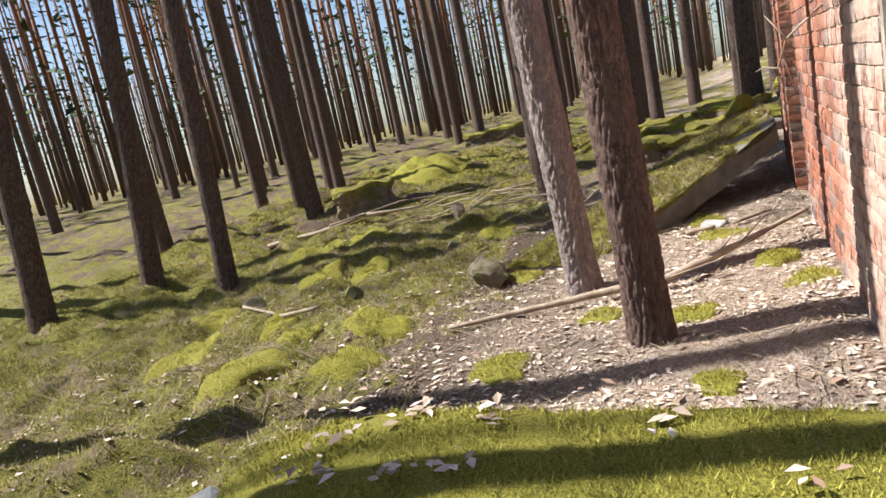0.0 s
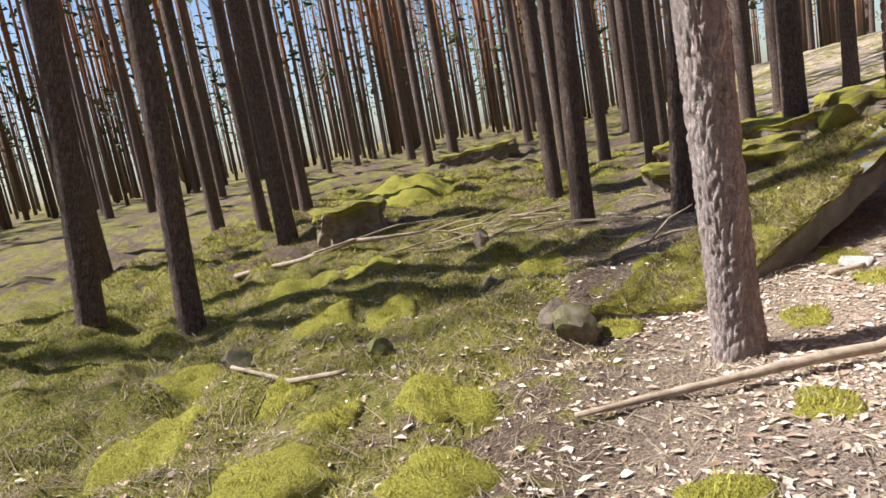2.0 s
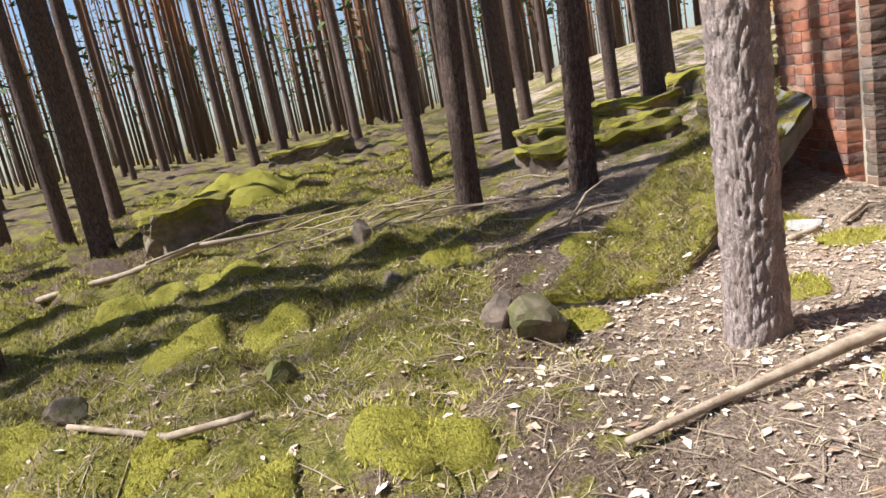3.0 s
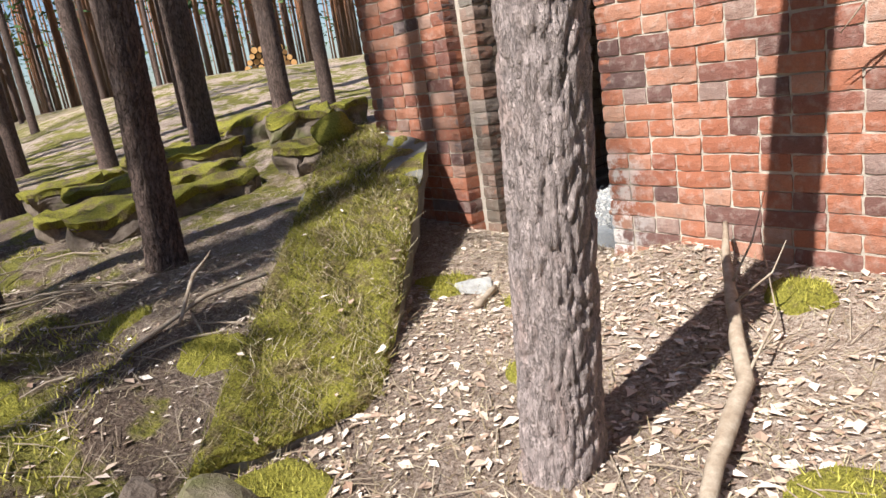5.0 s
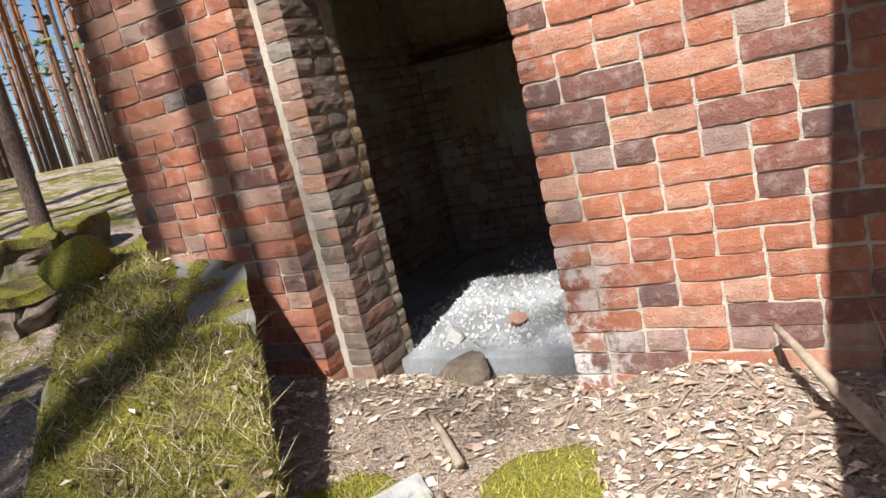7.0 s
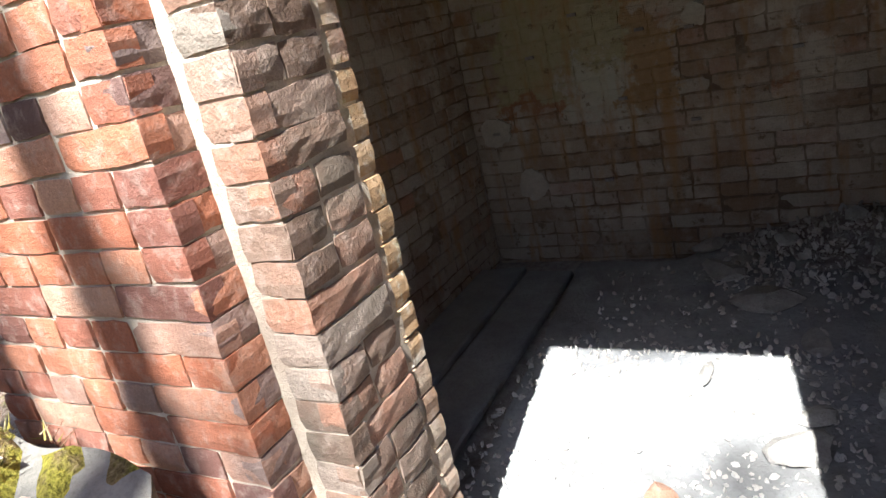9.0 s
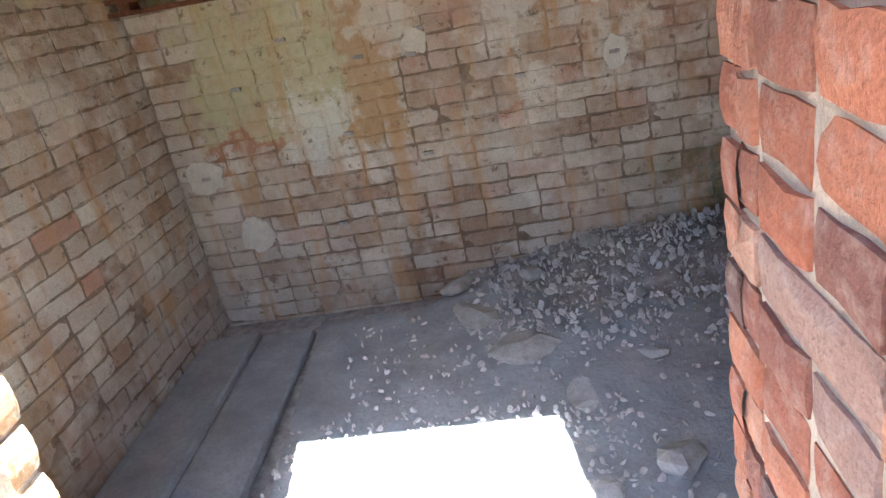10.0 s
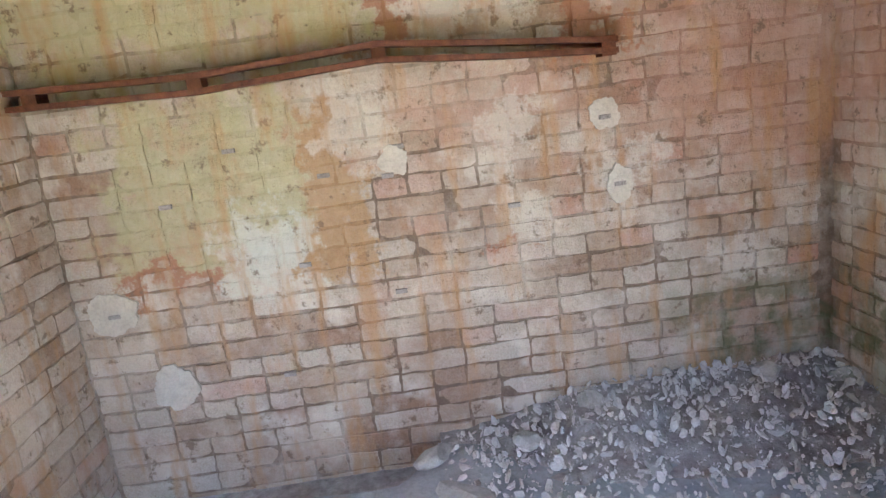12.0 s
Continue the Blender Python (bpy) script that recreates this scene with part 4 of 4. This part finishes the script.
mv, mf = [], []
for _ in range(170000):
    x, y = state.uniform(-9.0, -0.9), state.uniform(1.0, 14.0)
    if n3(x * 1.3, y * 1.3, 12) + 1.2 * smooth01(-3.2, -1.2, x) > 0.35:
        continue
    blade(mv, mf, Vector((x, y, height(x, y) - 0.004)), state.uniform(0.012, 0.034) * (1 + 0.06 * y), state, 0.0028 * (1 + 0.1 * y), 0.9)
tagged(mesh_object("moss_carpet", mv, mf, M_BLADE), "short yellow-green moss covering the ground", "moss", "", "stuff")

# ---- things in the room ----
def flat_patch(name, y, z, ry, rz, seed, mat, label, proud=0.006):
    """A ragged patch of plaster left on the back wall's bricks."""
    vs, fs = [(0, 0, 0)], []
    seg = 120
    for k in range(seg):
        w = 2 * math.pi * k / seg
        q = 1 + 0.30 * n3(math.cos(w) * 1.6 + seed, math.sin(w) * 1.6, seed) + 0.12 * n3(math.cos(w) * 5, math.sin(w) * 5, seed * 2) + 0.03 * n3(math.cos(w) * 14, math.sin(w) * 14, seed)
        vs.append((0, ry * q * math.cos(w), rz * q * math.sin(w)))
    vs += [(0.02 + proud, a, b) for _, a, b in vs[1:]]
    for k in range(seg):
        k2 = (k + 1) % seg
        fs.append((0, 1 + k2, 1 + k))
        fs.append((1 + k, 1 + k2, 1 + seg + k2, 1 + seg + k))
    ob = mesh_object(name, vs, fs, mat, wall_back)
    ob.location = (BACK - proud, y, z)
    return tagged(ob, label)


for k, (y, z, ry, rz, m, lab) in enumerate(((6.47, 1.035, 0.085, 0.085, M_LIME, "pale mortar patch"), (6.64, 1.360, 0.10, 0.075, M_LIME, "pale mortar patch"), (4.70, 1.60, 0.05, 0.07, M_LIME, "pale plaster remnant"), (5.52, 1.79, 0.055, 0.05, M_LIME, "pale plaster remnant"), (4.74, 1.86, 0.06, 0.055, M_LIME, "pale plaster remnant"))):
    flat_patch("plaster_patch", y, z, ry, rz, k * 3 + 1, m, lab, 0.004 + 0.0025 * (k % 4))
for k, (y, z) in enumerate(((5.10, 1.57), (5.50, 1.84), (4.74, 1.85), (4.70, 1.60), (5.56, 1.30), (5.55, 1.74), (5.78, 1.77), (5.90, 1.45), (6.10, 1.90), (6.36, 1.73), (6.63, 1.35), (6.03, 1.03))):
    bm = bmesh.new()
    box_bm(bm, (-0.010, -0.022, -0.008), (0.01, 0.022, 0.008))
    h = part("dowel_hole", bm, M_DIRT, wall_back, "dark dowel hole")
    h.location = (BACK, y, z)

# rusty rail along the back wall
rail = new("rusty_rail")
rail.location = (BACK - 0.05, 5.60, 2.115)
tagged(rail, "bent rusty iron rail fixed along the brick wall", "rail")
for nm, dz in (("upper_flange", 0.026), ("lower_flange", -0.026)):
    vs, fs = [], []
    pts = [(0, 1.25, 0.045 + dz), (0, 0.55, 0.025 + dz), (0.0, -0.08, 0.055 + dz), (0.01, -0.48, 0.015 + dz * 0.9), (0.0, -0.90, -0.02 + dz * 0.7)]
    for i, (px, py, pz) in enumerate(pts):
        for a, b in ((-0.045, -0.010), (0.04, -0.010), (0.04, 0.010), (-0.045, 0.010)):
            vs.append((px + a, py, pz + b))
    for i in range(len(pts) - 1):
        for k in range(4):
            k2 = (k + 1) % 4
            fs.append((i * 4 + k, i * 4 + k2, (i + 1) * 4 + k2, (i + 1) * 4 + k))
    fs += [(0, 1, 2, 3), (19, 18, 17, 16)]
    mesh_object(nm, vs, fs, M_RUST, rail)
for y, z in ((0.55, 0.03), (-0.08, 0.055), (1.1, 0.045), (-0.87, -0.02)):
    bm = bmesh.new()
    box_bm(bm, (-0.03, y - 0.025, z - 0.034), (0.06, y + 0.025, z + 0.034))
    part("bracket", bm, M_RUST, rail)

# heap of rubble along the back wall
hv, hf = [], []
HN = 70
for i in range(HN + 1):
    for j in range(30):
        u, v = i / HN, j / 29
        y = 3.87 + u * 1.62
        x = 2.83 - v * (0.75 - 0.2 * u)
        z = 0.655 + 0.14 * (1 - v) ** 0.8 * smooth01(1.0, 0.55, u) * (0.85 + 0.4 * n3(x * 4, y * 4, 3)) + 0.02 * n3(x * 14, y * 14, 1)
        hv.append((x, y, z + 0.035 * (1 - v)))
for i in range(HN):
    for j in range(29):
        a = i * 30 + j
        hf.append((a, a + 30, a + 31, a + 1))
tagged(mesh_object("rubble_heap", hv, hf, M_DIRT, None, True), "low heap of dirt and crumbled plaster along the wall", "rubble", "", "stuff")
gv2, gf2 = [], []
chip = rock_mesh((1, 1, 1), 5, None, 0.7, 1)
chip_v = [v.co.copy() for v in chip.verts]
chip_f = [[v.index for v in f.verts] for f in chip.faces]
chip.free()
for _ in range(4600):
    if state.random() < 0.55:
        u, v = state.random(), state.random() ** 1.3
        y, x = 3.90 + u * 1.6, 2.80 - v * 0.85
        z = 0.68 + 0.15 * max(0, 1 - v * 1.15) ** 0.8 * smooth01(1.0, 0.55, u)
        s = 0.003 + 0.018 * state.random() ** 4
    else:
        x, y = state.uniform(0.5, 2.4), state.uniform(3.95, 5.95)
        z, s = FLOOR_Z, state.uniform(0.004, 0.013)
        if state.random() < 0.5:
            x, y = state.uniform(0.5, 1.7), state.uniform(4.9, 6.05)
    n = len(gv2)
    r3 = Euler((state.uniform(0, 6), state.uniform(0, 6), state.uniform(0, 6))).to_matrix()
    gv2 += [tuple(r3 @ (Vector((c.x * 1.5, c.y, c.z * 0.6)) * s) + Vector((x, y, z + s * 0.4))) for c in chip_v]
    gf2 += [tuple(n + i for i in f) for f in chip_f]
tagged(mesh_object("rubble_chips", gv2, gf2, M_CHIP), "pale chips of plaster and brick on the floor", "rubble", "", "stuff")
for k, (x, y, a, b, c) in enumerate(((2.03, 5.22, 0.13, 0.10, 0.035), (1.70, 5.05, 0.09, 0.06, 0.02), (2.34, 5.43, 0.13, 0.09, 0.03), (1.34, 4.81, 0.08, 0.07, 0.05), (2.62, 5.51, 0.10, 0.05, 0.03), (2.37, 4.77, 0.06, 0.05, 0.025),
                                     (2.45, 4.33, 0.06, 0.05, 0.03), (2.72, 4.21, 0.07, 0.05, 0.05), (2.66, 3.95, 0.06, 0.04, 0.03), (1.09, 5.07, 0.09, 0.08, 0.04), (1.26, 5.04, 0.06, 0.05, 0.02), (1.47, 5.38, 0.09, 0.03, 0.015), (2.72, 4.90, 0.06, 0.05, 0.04),
                                     (1.90, 4.78, 0.06, 0.05, 0.02), (2.55, 5.18, 0.05, 0.04, 0.03), (0.72, 4.93, 0.10, 0.07, 0.05), (0.62, 5.65, 0.07, 0.06, 0.04))):
    zz = FLOOR_Z + (0.10 * smooth01(2.3, 2.75, x) * smooth01(5.6, 5.2, y))
    rock("rubble_stone", x, y, zz, (a, b, c), 60 + k, M_STONE, "pale flat chunk of broken plaster on the floor", "rubble", rnd(0, 180), 2)
rock("brick_piece", 0.80, 5.40, FLOOR_Z + 0.01, (0.07, 0.05, 0.035), 91, M_BRICK, "broken red brick piece in the doorway", "brick", 20, 2)
rock("stone", 0.30, 5.45, height(0.30, 5.45), (0.16, 0.12, 0.06), 92, M_DARKSTONE, "half buried stone on the threshold", "stone", 20, 3)
# boards in the gutter
for k, (y0, y1, z0) in enumerate(((6.19, 6.45, 0.63), (6.46, 6.74, 0.65))):
    bm = bmesh.new()
    box_bm(bm, (-0.85, -(y1 - y0) / 2, -0.02), (0.85, (y1 - y0) / 2, 0.02))
    bmesh.ops.bevel(bm, geom=list(bm.edges), offset=0.008, segments=1, affect="EDGES")
    b = part("concrete_strip", bm, M_FLOOR)
    b.matrix_world = pose(1.75, (y0 + y1) / 2, z0 - 0.03, 3 - 5 * k, 1, 3)
    tagged(b, "long concrete strip lying in the side gutter", "strip")


# ---- bricks ----
def brick_shape(length, seed, depth=0.06, tall=0.068, rough=0.0028):
    """Verts and faces of one worn brick: face at x=0, running along y, centred."""
    st = random.Random(seed)
    vs, fs = [], []
    b = 0.0022
    ny, nz = (5 if length > 0.2 else 3), 3
    for j in range(nz + 1):
        for i in range(ny + 1):
            y, z = (i / ny - 0.5) * length, (j / nz - 0.5) * tall
            rim_y, rim_z = i in (0, ny), j in (0, nz)
            x = st.uniform(-rough, rough) * 0.4
            if rim_y or rim_z:
                x += b * st.uniform(0.5, 1.4)
            if rim_y and rim_z:
                x += b
                y *= 1 - 0.004 / length
            vs.append((x, y + st.uniform(-rough, rough), z + st.uniform(-rough, rough)))
    for j in range(nz):
        for i in range(ny):
            a = j * (ny + 1) + i
            fs.append((a, a + ny + 1, a + ny + 2, a + 1))
    ring = list(range(ny + 1)) + [j * (ny + 1) + ny for j in range(1, nz + 1)] + [nz * (ny + 1) + i for i in range(ny - 1, -1, -1)] + [j * (ny + 1) for j in range(nz - 1, 0, -1)]
    n = len(vs)
    vs += [(depth, vs[k][1], vs[k][2]) for k in ring]
    for k in range(len(ring)):
        k2 = (k + 1) % len(ring)
        fs.append((ring[k], ring[k2], n + k2, n + k))
    return vs, fs


COURSE = 0.077
SHAPES = {ln: [brick_shape(ln, int(ln * 1000) + s, 0.06) for s in range(5)] for ln in (0.25, 0.12, 0.06)}
OLD = {ln: [brick_shape(ln, int(ln * 1000) + s + 70, 0.06, 0.067, 0.0035) for s in range(5)] for ln in (0.25, 0.12, 0.06)}
MESHES = {}


def brick_mesh(ln, k, mat, old):
    key = (ln, k, mat.name, old)
    if key not in MESHES:
        me = bpy.data.meshes.new("brick")
        me.from_pydata((OLD if old else SHAPES)[ln][k][0], [], (OLD if old else SHAPES)[ln][k][1])
        me.materials.append(mat)
        MESHES[key] = me
    return MESHES[key]


def lay(wall, start, along, out, length, z0, z1, mat, mat_far, near, seed, old=False, bond=0, ragged=0.0, skip=None, limit=300):
    """Courses of bricks on the face that runs from start along a direction; out is the face's normal."""
    st = random.Random(seed)
    along, out = Vector(along), Vector(out)
    rot = Matrix((-out, along, Vector((0, 0, 1)))).transposed()
    vs, fs = [], []
    made = 0
    n = int((z1 - z0) / COURSE)
    for c in range(n):
        z = z0 + (c + 0.5) * COURSE
        s = 0.0
        first = (c + bond) % 2
        odd = (c // 2) % 2
        i = 0
        while s < length - 0.03:
            ln = 0.25 if (first == 0 or st.random() < 0.10) else 0.12
            if i == 0 and first == 0 and odd:
                ln = 0.12
            if i == 0 and first == 1:
                ln = 0.25 if st.random() < 0.3 else 0.12
            room = length - s
            if ln > room:
                ln = 0.12 if room > 0.11 else 0.06
                if room < 0.055:
                    break
            mid = s + ln / 2
            s += ln + 0.009
            i += 1
            if st.random() < ragged:
                continue
            p = Vector((start[0], start[1], 0)) + along * mid - out * st.uniform(0.0, 0.005 if old else 0.003)
            p.z = z + st.uniform(-0.002, 0.002)
            if skip and skip(p):
                continue
            k = st.randrange(5)
            tilt = Euler((st.gauss(0, 0.016), st.gauss(0, 0.02 if old else 0.014), st.gauss(0, 0.022 if old else 0.014))).to_matrix()
            if near(p) and made < limit:
                ob = new("brick", brick_mesh(ln, k, mat, old))
                ob.parent = wall
                ob.matrix_basis = Matrix.Translation(p) @ (rot @ tilt).to_4x4()
                made += 1
            else:
                b = len(vs)
                sv0, sf0 = (OLD if old else SHAPES)[ln][k]
                m3 = rot @ tilt
                vs.extend(tuple(m3 @ Vector(v) + p) for v in sv0)
                fs.extend(tuple(b + q for q in f) for f in sf0)
    if vs:
        tagged(mesh_object("brickwork", vs, fs, mat_far, wall), "", "", "", "stuff")


lay(wall_front_right, (FACE, DOOR_R, 0), (0, -1, 0), (-1, 0, 0), 2.85, 0.60, TOP, M_BRICK, M_BRICK_J, lambda p: p.y > 3.2 and p.z < 2.5, 1)
lay(wall_front_right, (FACE + 0.002, DOOR_R, 0), (1, 0, 0), (0, 1, 0), 0.46, 0.60, TOP, M_BRICK, M_BRICK_J, lambda p: p.z < 2.6, 2, True)
lay(wall_front_left, (FACE, 5.977, 0), (0, 1, 0), (-1, 0, 0), 0.905, 0.6, TOP, M_BRICK, M_BRICK_J, lambda p: p.z < 2.6, 3, False, 1)
lay(wall_front_left, (FACE + 0.002, 5.975, 0), (1, 0, 0), (0, -1, 0), 0.128, 0.6, TOP, M_BRICK, M_BRICK_J, lambda p: p.z < 2.6, 4, False)
lay(wall_front_left, (0.192, DOOR_L, 0), (1, 0, 0), (0, -1, 0), 0.265, 0.6, TOP, M_BRICK_OLD, M_BRICK_J, lambda p: p.z < 2.6, 5, True)
lay(wall_front_left, (0.19, DOOR_L + 0.002, 0), (0, 1, 0), (-1, 0, 0), 0.15, 0.6, TOP, M_BRICK_OLD, M_BRICK_J, lambda p: p.z < 2.6, 6)
lay(wall_front_left, (FACE, 6.88, 0), (1, 0, 0), (0, 1, 0), 0.25, 0.6, TOP, M_BRICK, M_BRICK_J, lambda p: False, 13)
lay(wall_back, (BACK, SIDE_L, 0), (0, -1, 0), (-1, 0, 0), SIDE_L - SIDE_R, 0.5, TOP, M_BRICK_IN, M_BRICK_IN_J, lambda p: p.z < 2.3, 7, True)
lay(wall_left, (BACK, SIDE_L, 0), (-1, 0, 0), (0, -1, 0), BACK - INNER, 0.5, TOP, M_BRICK_IN, M_BRICK_IN_J, lambda p: p.z < 2.3 and p.x > 0.9, 8, True)
lay(wall_right, (INNER, SIDE_R, 0), (1, 0, 0), (0, 1, 0), BACK - INNER, 0.5, TOP, M_BRICK_IN, M_BRICK_IN_J, lambda p: p.z < 2.3 and p.x > 1.2, 9, True)
lay(wall_front_right, (0.59, DOOR_R - 0.002, 0), (0, -1, 0), (1, 0, 0), DOOR_R - SIDE_R, 0.6, TOP, M_BRICK, M_BRICK_J, lambda p: False, 10)
lay(wall_front_left, (INNER, DOOR_L, 0), (0, 1, 0), (1, 0, 0), SIDE_L - DOOR_L, 0.6, TOP, M_BRICK_IN, M_BRICK_IN_J, lambda p: False, 11)
